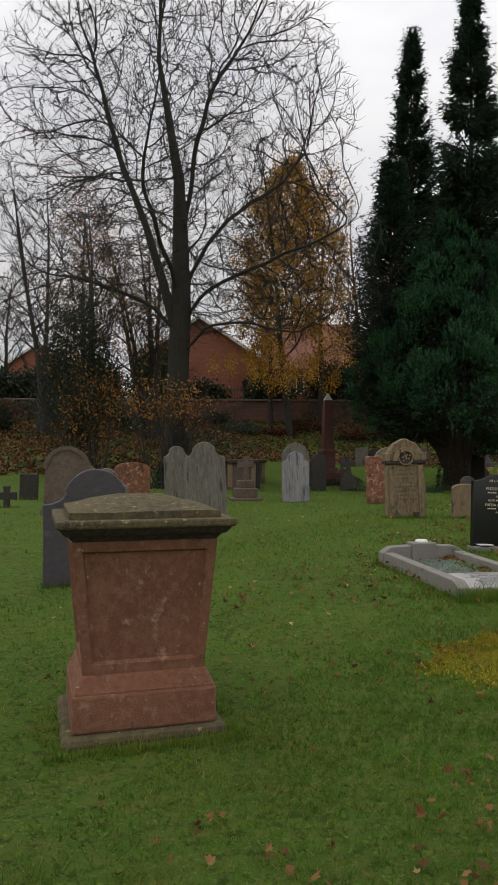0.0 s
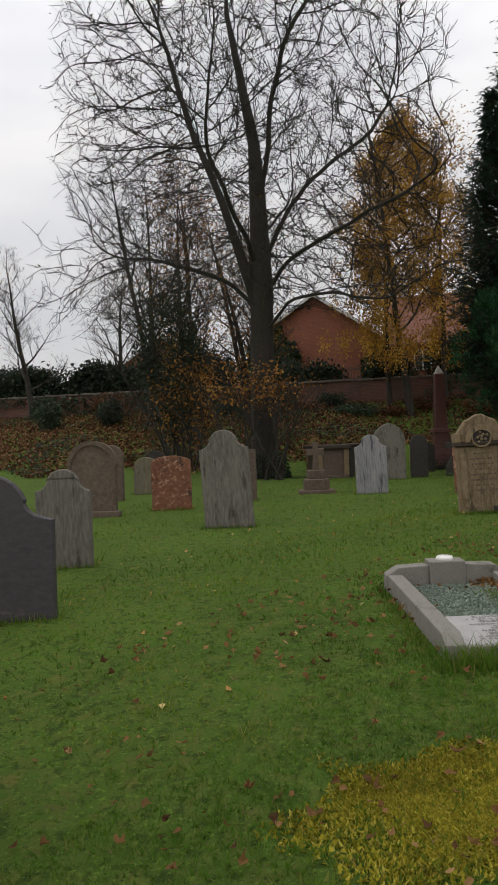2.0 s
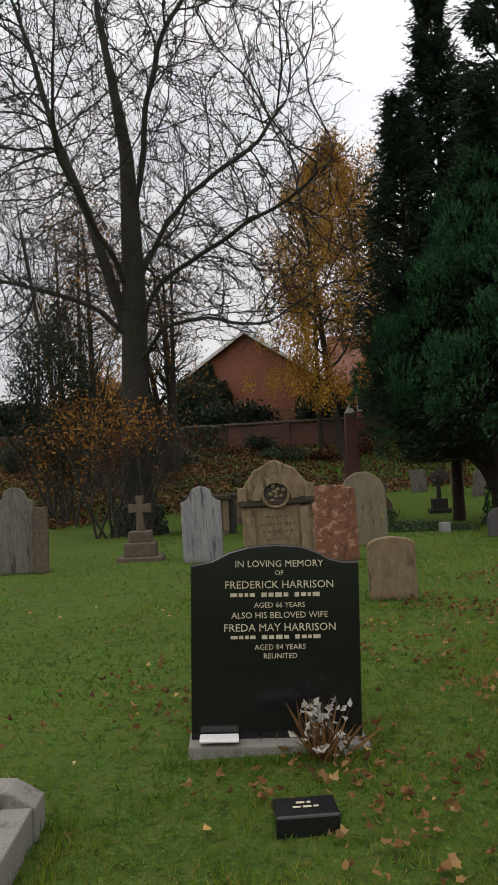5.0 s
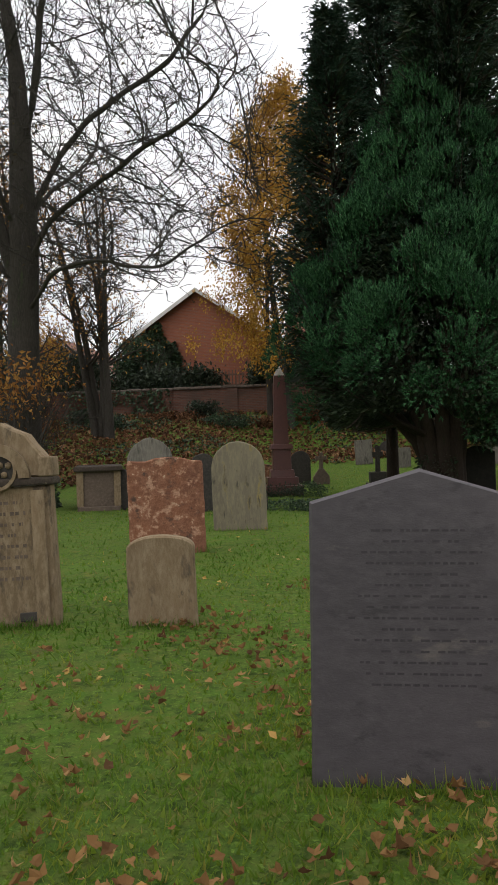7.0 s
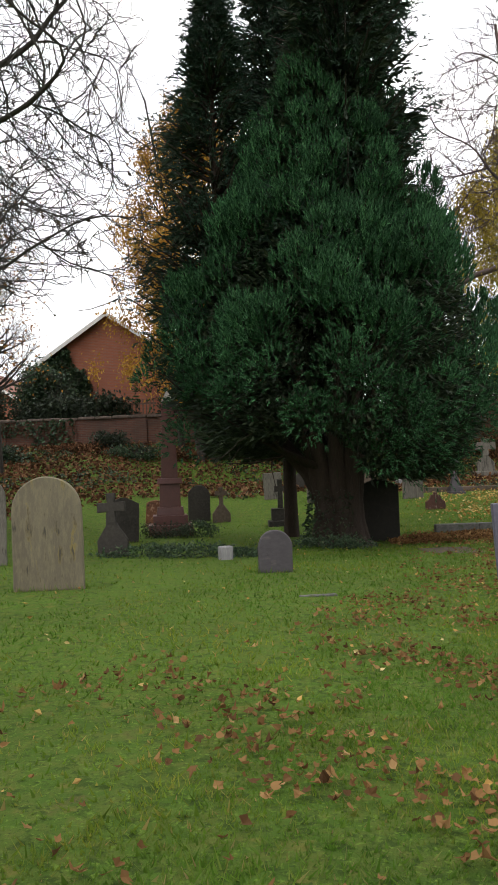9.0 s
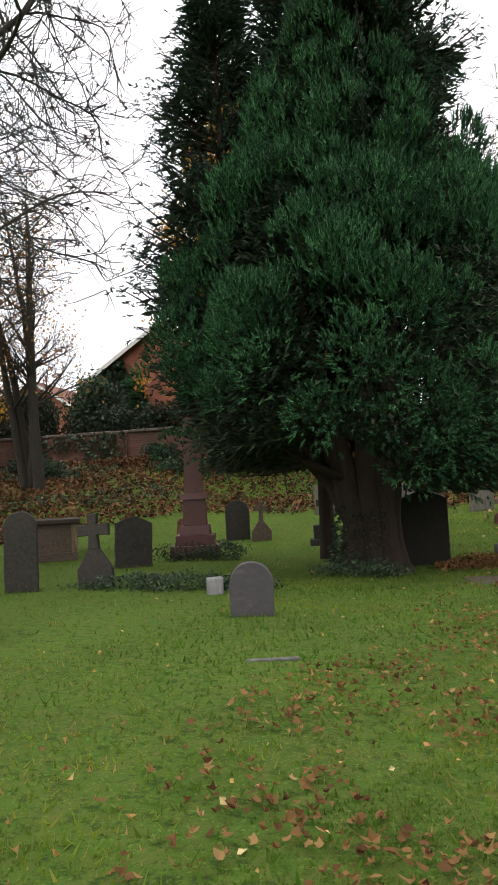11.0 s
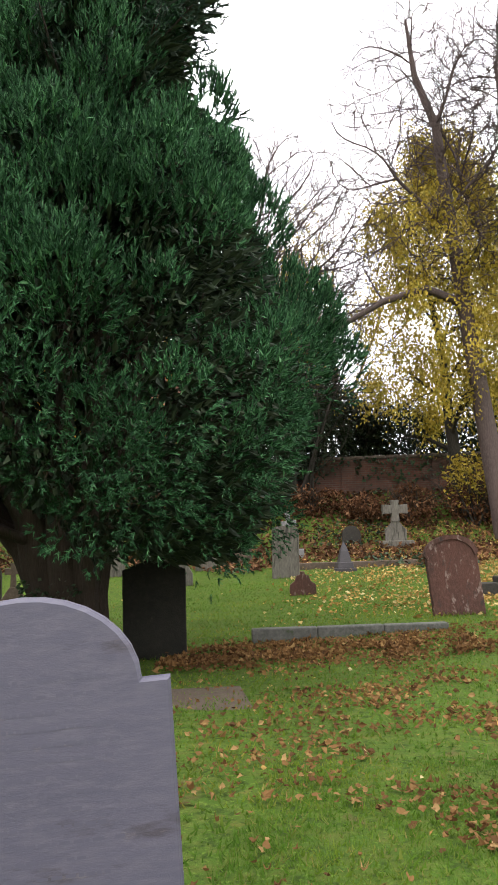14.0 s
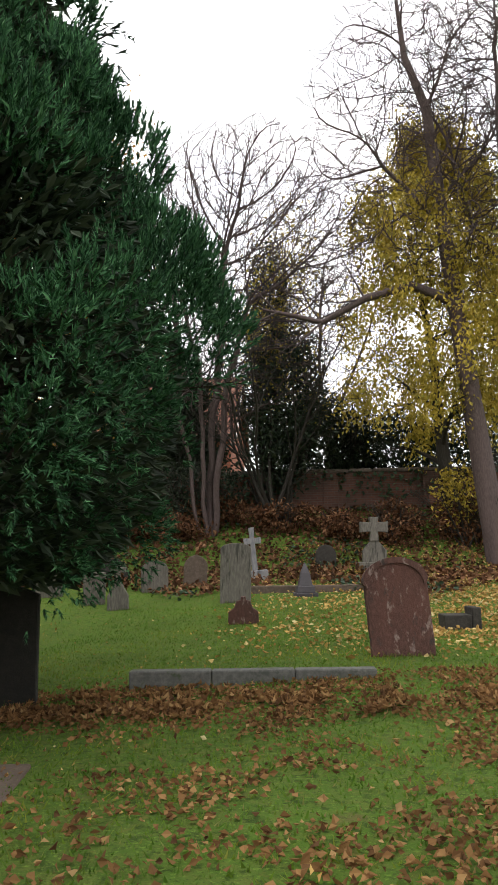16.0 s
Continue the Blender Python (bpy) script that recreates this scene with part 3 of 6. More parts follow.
V, F = leaves(np.c_[wx, -.19 - ri.uniform(0, .14, len(wx)), wz], np.c_[ri.normal(0, .5, len(wx)), np.full(len(wx), -.5), ri.normal(-.5, .4, len(wx))], ri.uniform(.1, .2, len(wx)), ri, .8, .2)
part("ivy", raw_mesh(V, F, M_IVY, "ivy"), M_IVY, wall, "dark ivy hanging over the wall")["kind"] = "stuff"
cop_me = None
for k in range(-40, 41):
    if cop_me is None:
        o = part("coping_stone", roughen(box(-0.365, 0.365, -0.25, 0.25, 1.324, 1.44, 0.03), 0.012, 4), M_COPING, wall)
        cop_me = o.data
    else:
        o = part("coping_stone", cop_me, M_COPING, wall)
    o.location = (k * 0.75, 0, random.uniform(-0.012, 0.012))

# ---- houses beyond the wall ----
def gable_house(x0, x1, y0, y1, zb, ze, zr, label, chimney=None, bricks=None):
    h = thing("house", (x0 + x1) / 2, (y0 + y1) / 2, 0, label, "house", z=zb)
    cx, a, b, H, R = 0, (x1 - x0) / 2, (y1 - y0) / 2, ze - zb, zr - zb
    bm = bmesh.new()
    o = [(-a, 0), (a, 0), (a, H), (0, R - 0.12), (-a, H)]
    f = [bm.verts.new((x, -b, z)) for x, z in o]; k = [bm.verts.new((x, b, z)) for x, z in o]
    bm.faces.new(f); bm.faces.new(k[::-1])
    for i in range(5):
        bm.faces.new((f[i], k[i], k[(i + 1) % 5], f[(i + 1) % 5]))
    bmesh.ops.recalc_face_normals(bm, faces=bm.faces[:])
    part("wall", bm, bricks or M_HOUSE, h)
    for s in (-1, 1):
        bm = bmesh.new()
        e = (s * (a + 0.3), H - 0.3 * (R - H) / a)
        q = [(0, R), e, (e[0], e[1] - 0.16), (0, R - 0.16)]
        u = [bm.verts.new((x, -b - 0.3, z)) for x, z in q]; v = [bm.verts.new((x, b + 0.3, z)) for x, z in q]
        bm.faces.new(u); bm.faces.new(v[::-1])
        for i in range(4):
            bm.faces.new((u[i], v[i], v[(i + 1) % 4], u[(i + 1) % 4]))
        bmesh.ops.recalc_face_normals(bm, faces=bm.faces[:])
        roof = part("roof", bm, M_TILE, h, "red-brown tiled roof slope")
        bm = bmesh.new()
        q = [(0, R + 0.01), (e[0] + s * 0.02, e[1] + 0.01), (e[0] + s * 0.02, e[1] - 0.2), (0, R - 0.2)]
        u = [bm.verts.new((x, -b - 0.34, z)) for x, z in q]; v = [bm.verts.new((x, -b - 0.302, z)) for x, z in q]
        bm.faces.new(u); bm.faces.new(v[::-1])
        for i in range(4):
            bm.faces.new((u[i], v[i], v[(i + 1) % 4], u[(i + 1) % 4]))
        bmesh.ops.recalc_face_normals(bm, faces=bm.faces[:])
        part("bargeboard", bm, M_WHITEP, roof, "white-painted bargeboard")
    if chimney:
        c = part("chimney", box(chimney - 0.45, chimney + 0.45, -0.4, 0.4, R - 1.2, R + 1.0, 0.02), bricks or M_HOUSE, h, "brick chimney stack")
        part("cornice", box(chimney - 0.52, chimney + 0.52, -0.47, 0.47, R + 0.8, R + 0.95, 0.02), M_COPING, c)
        for dx in (-0.2, 0.2):
            part("chimney_pot", box(chimney + dx - 0.12, chimney + dx + 0.12, -0.12, 0.12, R + 1.0, R + 1.35, 0.03, (0.8, 0.8)), M_TILE, c)
    return h

house_a = gable_house(-7.0, 0.75, 46, 56, 2.7, 6.75, 9.35, "red brick house gable with pale bargeboards behind the wall")
house_b = gable_house(0.3, 8.3, 52.7, 59.3, 2.7, 7.0, 10.5, "red brick house with a brown tiled roof behind trees", chimney=.01)
house_b.rotation_euler = (0, 0, radians(90))
house_c = gable_house(-22, -12.5, 60, 72, 2.7, 6.5, 9.6, "far brick house with a grey roof behind bare trees")
w = part("window", box(-4.1, -3.99, .6, 1.7, 2.3, 3.6, 0.0), M_WHITEP, house_b, "white-framed window")
for y0 in (.67, 1.19):
    part("pane", box(-4.115, -4.102, y0, y0 + .44, 2.38, 3.52, 0), M_GLASS, w)
r_ivy = np.random.default_rng(23)
n = 9000
ix = np.where(r_ivy.random(n) < .82, -7.0 + 3.0 * r_ivy.random(n) ** 1.25, .75 - 1.2 * r_ivy.random(n) ** 1.6)
top = np.where(ix < -3, 6.75 + (ix + 7.0) * .67 - .3 - np.clip(ix + 5.3, 0, 2) * 2.0, 5.6 + (ix + .3) * .8)
top = top + .25 * np.sin(ix * 7) + .15 * np.sin(ix * 17)
iz = 2.7 + (np.clip(top, 3.2, 9) - 2.7) * np.sqrt(r_ivy.random(n))
V, F = leaves(np.c_[ix + 3.125, np.full(n, -5.0) - r_ivy.uniform(.01, .22, n), iz - 2.7], np.c_[r_ivy.normal(0, .6, n), np.full(n, -.7), r_ivy.normal(-.3, .5, n)], r_ivy.uniform(.12, .24, n), r_ivy, .8, .2)
part("ivy", raw_mesh(V, F, M_IVY, "ivy"), M_IVY, house_a, "dark ivy climbing the gable wall")
fence = thing("picket_fence", -1.6, 43.4, 0, "weathered brown picket fence above the brick wall", "fence", z=2.79)
slat = None
for k in range(16):
    o = part("slat", slat or box(-0.05, 0.05, -0.012, 0.012, 0, 2.0, 0.008, (0.5, 1)), M_WOOD, fence)
    slat = o.data
    o.location = (k * 0.16 - 1.2, 0, random.uniform(-0.03, 0.03))
for z in (1.3, 1.8):
    part("rail", box(-1.3, 1.3, 0.014, 0.06, z - .04, z + .04, 0.005), M_WOOD, fence)

# ---- pedestal tomb ----
def pedestal_tomb():
    t = thing("pedestal_tomb", -0.2, 4.4, 17, "weathered red sandstone pedestal tomb with mossy stepped cap", "tomb")
    FEET.append((-0.2, 4.4, 1.0, 17)); FEET.append((-0.1, 4.02, 0.95, 17)); FEET.append((-0.1, 4.0, 0.95, 17))
    part("footing", roughen(box(-0.46, 0.46, -0.4, 0.4, -0.1, 0.05, 0.03), 0.02, 5), M_CAP, t, "worn mossy stone footing")
    part("base_block", roughen(box(-0.405, 0.405, -0.345, 0.345, 0.045, 0.235, 0.015), 0.004, 6), M_SAND, t)
    part("base_moulding", box(-0.4, 0.4, -0.34, 0.34, 0.232, 0.32, 0.012, (0.89, 0.87)), M_SAND, t)
    # the die widens upwards and has a sunk panel in each face
    zb, zt, wb, wt, db, dt = 0.315, 1.0, 0.345, 0.41, 0.28, 0.33
    bm = bmesh.new()
    v = [[bm.verts.new((sx * w, sy * d, z)) for sx, sy in ((-1, -1), (1, -1), (1, 1), (-1, 1))] for z, w, d in ((zb, wb, db), (zt, wt, dt))]
    bm.faces.new(v[0][::-1]); bm.faces.new(v[1])
    sides = [bm.faces.new((v[0][i], v[0][(i + 1) % 4], v[1][(i + 1) % 4], v[1][i])) for i in range(4)]
    bmesh.ops.recalc_face_normals(bm, faces=bm.faces[:])
    r = bmesh.ops.inset_individual(bm, faces=sides, thickness=0.075, depth=0.0)
    bmesh.ops.inset_individual(bm, faces=sides, thickness=0.018, depth=-0.022)
    part("die", bm, M_SAND, t, "tapering die with a sunk panel")
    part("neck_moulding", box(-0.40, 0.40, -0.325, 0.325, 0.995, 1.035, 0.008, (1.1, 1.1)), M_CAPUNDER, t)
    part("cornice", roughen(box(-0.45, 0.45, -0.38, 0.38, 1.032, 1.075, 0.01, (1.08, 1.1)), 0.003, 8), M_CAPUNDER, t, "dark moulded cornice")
    part("cornice", roughen(box(-0.50, 0.50, -0.43, 0.43, 1.072, 1.115, 0.012), 0.004, 8), M_CAP, t)
    bm = bmesh.new()
    w, d = 0.425, 0.36
    a = [bm.verts.new(c) for c in ((-w, -d, 1.112), (w, -d, 1.112), (w, d, 1.112), (-w, d, 1.112))]
    b = [bm.verts.new(c) for c in ((-w, -d, 1.15), (w, -d, 1.15), (w, d, 1.15), (-w, d, 1.15))]
    c = [bm.verts.new((-0.12, 0, 1.225)), bm.verts.new((0.12, 0, 1.225))]
    bm.faces.new(a[::-1])
    for i in range(4):
        bm.faces.new((a[i], a[(i + 1) % 4], b[(i + 1) % 4], b[i]))
    bm.faces.new((b[0], b[1], c[1], c[0])); bm.faces.new((b[1], b[2], c[1])); bm.faces.new((b[2], b[3], c[0], c[1])); bm.faces.new((b[3], b[0], c[0]))
    bmesh.ops.subdivide_edges(bm, edges=bm.edges[:], cuts=3, use_grid_fill=True)
    part("cap", roughen(bm, 0.012, 9), M_CAP, t, "mossy hipped capstone")
    t.scale = (0.94, 0.94, 1.035)

pedestal_tomb()

# ---- kerbed grave with tablet ----
def kerb_grave():
    g = thing("kerb_grave", 2.66, 6.70, 12, "grey granite kerb grave with inscribed tablet and green chippings", "grave", z=gzf(2.5, 7.4) - 0.03)
    W, L, k, H = 0.465, 1.70, 0.115, 0.145
    for s in (-1, 1):
        bm = bmesh.new()
        o = [(0, 0), (L, 0), (L, H + 0.02), (0.10, H), (0.0, H - 0.05)]
        x0, x1 = sorted((s * W, s * (W - k)))
        u = [bm.verts.new((x0, y, z)) for y, z in o]; v = [bm.verts.new((x1, y, z)) for y, z in o]
        bm.faces.new(u[::-1]); bm.faces.new(v)
        for i in range(5):
            bm.faces.new((u[i], u[(i + 1) % 5], v[(i + 1) % 5], v[i]))
        bmesh.ops.recalc_face_normals(bm, faces=bm.faces[:])
        bmesh.ops.bevel(bm, geom=bm.edges[:], offset=0.008, segments=2, profile=0.5, affect="EDGES")
        part("side_kerb", bm, M_KERB, g)
    i = W - k - 0.002
    part("front_kerb", box(-i, i, 0.004, 0.07, -0.05, H - 0.06, 0.008), M_KERB, g)
    bm = bmesh.new()
    o = [(0.03, 0.02), (0.455, 0.02), (0.455, H), (0.03, H - 0.055)]
    u = [bm.verts.new((-i, y, z)) for y, z in o]; v = [bm.verts.new((i, y, z)) for y, z in o]
    bm.faces.new(u[::-1]); bm.faces.new(v)
    for j in range(4):
        bm.faces.new((u[j], u[(j + 1) % 4], v[(j + 1) % 4], v[j]))
    bmesh.ops.recalc_face_normals(bm, faces=bm.faces[:])
    bmesh.ops.bevel(bm, geom=bm.edges[:], offset=0.006, segments=2, profile=0.5, affect="EDGES")
    tab = part("tablet", bm, M_TABLET, g, "pale granite tablet with worn dark lettering")
    slope = math.degrees(math.atan2(0.055, 0.425))
    rows = [("IN LOVING MEMORY OF", 0.036), (None, 0.03), ("GILBERT SMITH", 0.05), (None, 0.032), ("AGED 69 YEARS", 0.032), ("THY WILL BE DONE", 0.03), ("ALSO OF HIS DEAR WIFE", 0.036), ("BEATRICE MAY", 0.05), (None, 0.032), (None, 0.032)]
    s = 0.41
    for text, size in rows:
        s -= size * 0.5
        p = pose(0, 0.03, H - 0.055 + 0.001, slope, 0, 0) @ pose(0, s - size * 0.32, 0.0012)
        if text:
            words(text, size, M_LETTER, tab, p)
        else:
            bm = bmesh.new()
            x = -0.24
            while x < 0.24:
                l = random.uniform(0.012, 0.03)
                bm.faces.new([bm.verts.new(c) for c in ((x, 0, 0), (x + l, 0, 0), (x + l, size * 0.55, 0), (x, size * 0.55, 0))])
                x += l + random.choice((0.007, 0.009, 0.022))
            o = part("lettering", bm, M_LETTER, tab)
            o.matrix_basis = p
            o["kind"] = "stuff"
        s -= size * 0.5
    for s in (-1, 1):
        bm = bmesh.new()
        o = [(s * 0.142, 0), (s * (W + 0.01), 0), (s * (W + 0.01), H + 0.015), (s * (W - 0.09), H + 0.075), (s * 0.142, H + 0.085)]
        u = [bm.verts.new((x, L + 0.002, z)) for x, z in o]; v = [bm.verts.new((x, L + 0.14, z)) for x, z in o]
        bm.faces.new(u); bm.faces.new(v[::-1])
        for j in range(5):
            bm.faces.new((u[j], v[j], v[(j + 1) % 5], u[(j + 1) % 5]))
        bmesh.ops.recalc_face_normals(bm, faces=bm.faces[:])
        bmesh.ops.bevel(bm, geom=bm.edges[:], offset=0.008, segments=2, profile=0.5, affect="EDGES")
        part("head_panel", bm, M_KERB, g)
    blk = part("vase_block", box(-0.14, 0.14, L - 0.02, L + 0.16, 0, H + 0.115, 0.01), M_KERB, g, "square granite vase block")
    bm = bmesh.new()
    bmesh.ops.create_cone(bm, cap_ends=True, segments=24, radius1=0.075, radius2=0.06, depth=0.03)
    o = part("vase_lid", bm, M_CERAMIC, blk, "white round vase lid", True)
    o.matrix_basis = pose(0, L + 0.07, H + 0.128)
    part("chipping_bed", box(-i, i, 0.457, L, 0.0, 0.075, 0), M_CHIPBED, g, "bed of green glass chippings")
    n = 9000
    r = np.random.default_rng(5)
    P = np.c_[r.uniform(-i + .01, i - .01, n), r.uniform(0.465, L - .01, n), 0.072 + r.uniform(0, 0.012, n)]
    V, F = leaves(P, r.normal(size=(n, 3)) * (1, 1, 0.6), r.uniform(0.009, 0.02, n), r, 0.9, 0.5)
    part("chipping_layer", raw_mesh(V, F, M_CHIP, "chippings"), M_CHIP, g)
    n = 240
    c = r.normal(size=(n, 2)) * (0.07, 0.12)
    P = np.c_[np.where(r.random(n) < .7, 0.30 + c[:, 0], -0.33 + c[:, 0] * .3), np.where(r.random(n) < .7, 1.66, 0.9) + c[:, 1] * 1.3, 0.085 + r.uniform(0, 0.025, n)]
    P[:, 0] = P[:, 0].clip(-i + .01, i - .03); P[:, 1] = P[:, 1].clip(.55, L - .03)
    V, F = leaves(P, r.normal(size=(n, 3)) * (1, 1, 0.4), r.uniform(0.02, 0.045, n), r, 0.6, 0.4)
    part("leaf_drift", raw_mesh(V, F, M_FALL, "dead_leaves"), M_FALL, g, "drift of rusty dead leaves")["kind"] = "stuff"
    n = 320
    P = np.c_[0.24 + r.normal(0, .05, n), r.uniform(.6, 1.35, n), np.full(n, .08)]
    V, F = blades(P, .035, .006, 1.6, r)
    part("weed_growth", raw_mesh(V, F, M_BLADE, "weeds"), M_BLADE, g, "small weeds among the chippings")["kind"] = "stuff"
    for yy in np.linspace(0, L, 8):
        for s in (-1, 1):
            q = pose(2.69, 6.70, 0, 0, 0, 12) @ Vector((s * W, yy, 0))
            FEET.append((q.x, q.y, 0.25, 102))
    for xx in (-0.35, 0, 0.35):
        q = pose(2.69, 6.70, 0, 0, 0, 12) @ Vector((xx, -0.03, 0))
        FEET.append((q.x, q.y, 0.35, 12)); FEET.append((q.x, q.y - .04, 0.35, 12))
    q = pose(2.69, 6.70, 0, 0, 0, 12) @ Vector((0, L + .16, 0))
    FEET.append((q.x, q.y, 1.0, 12))

kerb_grave()

# ---- black granite headstone with its plinth, flowers and small plaque ----
def black_memorial():
    t = thing("black_headstone", 3.50, 9.45, 12, "polished black granite headstone with gilt lettering on a plinth", "headstone", lean=2, side=2)
    FEET.append((3.5, 9.3, 0.9, 12))
    w, h, th = 0.80, 0.93, 0.075
    part("slab", slab(outline("wave", w, h), th, 0.006, 0), M_BLACK, t)
    rows = [("IN LOVING MEMORY", 0.055), ("OF", 0.04), ("FREDERICK HARRISON", 0.062), (None, 0.05), ("AGED 66 YEARS", 0.042), ("ALSO HIS BELOVED WIFE", 0.05), ("FREDA MAY HARRISON", 0.062), (None, 0.045), ("AGED 84 YEARS", 0.042), ("REUNITED", 0.042)]
    z = 0.88
    for text, size in rows:
        z -= size * 0.98
        p = pose(0.02, -th / 2 - 0.0015, z, 90, 0, 0)
        if text:
            words(text, size * 0.82, M_GOLD, t, p)
        else:
            rr = random.Random(2)
            part("lettering", bars(0.46, z, z + size * .75, 1, -th / 2 - 0.0022, rr, 0.6), M_GOLD, t)["kind"] = "stuff"
    part("plinth", box(-0.41, 0.42, -0.14, 0.1, -0.1, 0.035, 0.01), M_KERB, t, "low pale granite plinth")
    part("vase_cover", box(-0.36, -0.18, -0.15, -0.05, 0.05, 0.065, 0.006), M_CERAMIC, t, "pale plaque lying on the plinth")
    f = thing("dead_flowers", 3.74, 9.26, 0, "withered pale flowers in front of the black headstone", "flowers")
    r = np.random.default_rng(4)
    n = 90
    P = np.c_[r.normal(0, .05, n), r.normal(0, .04, n), r.uniform(0.02, 0.24, n)]
    V, F = leaves(P, r.normal(size=(n, 3)) + (0, 0, 1), r.uniform(.03, .06, n), r, .6, .5)
    part("flower_head", raw_mesh(V, F, M_PALE, "petals"), M_PALE, f)["kind"] = "stuff"
    n = 60
    V, F = leaves(np.c_[r.normal(0, .03, n), r.normal(0, .03, n), np.zeros(n)], r.normal(size=(n, 3)) * .35 + (0, 0, 1), r.uniform(.15, .28, n), r, .06, .1)
    part("flower_stalk", raw_mesh(V, F, M_FALL, "stems"), M_FALL, f)
    q = thing("plaque", 3.72, 8.66, 14, "small black wedge memorial plaque lying in the grass", "plaque")
    part("block", box(-0.115, 0.115, -0.09, 0.09, -0.02, 0.07, 0.008, (1, 0.9)), M_BLACK, q)
    o = part("lettering", bars(0.12, -0.03, 0.04, 2, 0, random.Random(1), .5), M_GOLD, q)
    o.matrix_basis = pose(0, 0, 0.0725, -90, 0, 0)
    o["kind"] = "stuff"

black_memorial()

# ---- headstones of the lawn ----
headstone(-1.12, 7.50, 1.0, 1.13, "scallop", M_SLATE, 14, 0.08, 2, 0, "dark slate headstone with a rounded shouldered top", rows=0, seed=11)
headstone(-1.40, 9.35, 0.56, 1.0, "scallop", M_GREY, 12, 0.09, 2, 0, "pale grey weathered headstone with rounded top", seed=12, jag=.008)
headstone(-3.0, 13.65, 0.78, 1.22, "round", M_BROWN, 10, 0.12, 2, 1, "brown sandstone headstone with round moulded head", seed=13, plinth=.05, rim=True, jag=.006)
headstone(-1.94, 14.53, 0.68, 0.93, "segment", M_RED, 14, 0.1, 0, 0, "small rusty red sandstone headstone", seed=14, jag=.008)
headstone(-3.78, 18.3, 0.55, 0.84, "oval", M_BUFFY, 12, 0.1, 0, 2, "mossy greenish headstone by the bank", seed=15, jag=.01)
headstone(-0.32, 12.02, 0.66, 1.31, "scallop", M_GREY, 6, 0.1, 2, -3.0, "tall grey headstone with a pointed scalloped head", rows=0, seed=16, jag=.008)
headstone(-1.2, 15.95, 0.55, 1.25, "scallop", M_GREY, 18, 0.12, 2, -2, "grey headstone with a yellow lichen streak", seed=17, jag=.012)
headstone(-0.86, 16.0, 0.2, 0.95, "square", M_BROWN, 18, 0.14, 0, 0, "narrow brown stone post beside a headstone", seed=18, jag=.01)
headstone(1.34, 16.8, 0.60, 1.13, "scallop", M_BLUEGREY, 6, 0.1, 2, -1, "blue-grey streaked marble headstone with a domed head", seed=19, jag=.006)
headstone(1.56, 21.4, 0.82, 1.42, "gothic", M_GREY, 20, 0.12, 0, 0, "tall pale grey headstone with a pointed arch", seed=20, jag=.008)
headstone(2.3, 22.4, 0.45, 1.12, "round", M_DARK, 20, 0.12, 0, 0, "dark mossy round-topped headstone", seed=21, jag=.01)
headstone(4.09, 13.22, 0.455, 0.60, "segment", M_BUFF, 9, 0.09, -1, -1, "small buff sandstone headstone with a low arched top", seed=22, jag=.004)
headstone(3.25, 16.4, 0.84, 1.07, "ogee", M_RED, 16, 0.1, 2, -1, "flaking red sandstone headstone with a curved top", seed=23, jag=.01)
headstone(3.70, 18.5, 0.74, 1.22, "round", M_BUFFY, 10, 0.12, 1, -1, "buff headstone with round top and yellow lichen", seed=24, jag=.005)
headstone(5.638, 11.06, 0.785, 1.11, "pointed", M_SLATE, 4, 0.05, 3, 1, "large dark slate headstone with a shallow pointed top", rows=15, letters=M_WORN, seed=25, jag=.0)
headstone(8.81, 18.40, 0.86, 1.23, "shoulder", M_SLATE2, 9, 0.06, 0, -3.0, "pale violet-grey slate headstone with rounded shoulders", rows=14, letters=M_WORN2, seed=26, jag=.0)
headstone(6.06, 20.0, 0.43, 0.53, "round", M_SLATE, 9, 0.1, 2, 0, "small dark round-topped headstone", seed=27, jag=.006)
headstone(7.86, 25.75, 0.80, 1.25, "gable", M_YEWSHADED, 10, 0.12, 0, 0, "dark mossy gabled headstone under the yew", seed=28, jag=.006)
headstone(12.18, 27.9, 0.80, 1.2, "oval", M_REDDARK, 4, 0.1, 5, -4, "leaning dark red headstone with lichen and round top", seed=29, jag=.006, rim=True)
headstone(9.55, 33.4, 0.62, 1.18, "segment", M_GREY, 10, 0.12, 0, 1, "upright grey headstone with darkened sides", seed=30, jag=.006)
headstone(3.35, 31.5, 0.62, 1.02, "round", M_DARK, 12, 0.12, 1, 0, "dark round-topped headstone with a pale patch", seed=31, jag=.008)
headstone(2.5, 26.2, 0.7, 0.95, "gable", M_DARK, 30, 0.12, 3, 3, "dark leaning headstone beside a cross", seed=32, jag=.01)
headstone(2.35, 30.4, 0.6, 0.72, "segment", M_RED, 15, 0.1, 0, 4, "small reddish headstone near the bank", seed=33, jag=.01)
headstone(6.6, 33.6, 0.45, 0.66, "square", M_GREY, 10, 0.1, 0, 0, "small square grey stone set in the lawn", seed=34, jag=.01)
headstone(8.4, 35.6, 0.55, 0.72, "gothic", M_BROWN, 10, 0.12, 2, 3, "mossy pointed headstone near the bank", seed=35, jag=.012)
headstone(11.5, 38.2, 0.55, 0.55, "round", M_DARK, 5, 0.12, 0, 0, "dark green-stained headstone at the bank foot", seed=36, jag=.012)
headstone(6.2, 36.6, 0.75, 0.55, "round", M_DARK, 5, 0.12, 0, 0, "low dark headstone near the bank", seed=37, jag=.012)
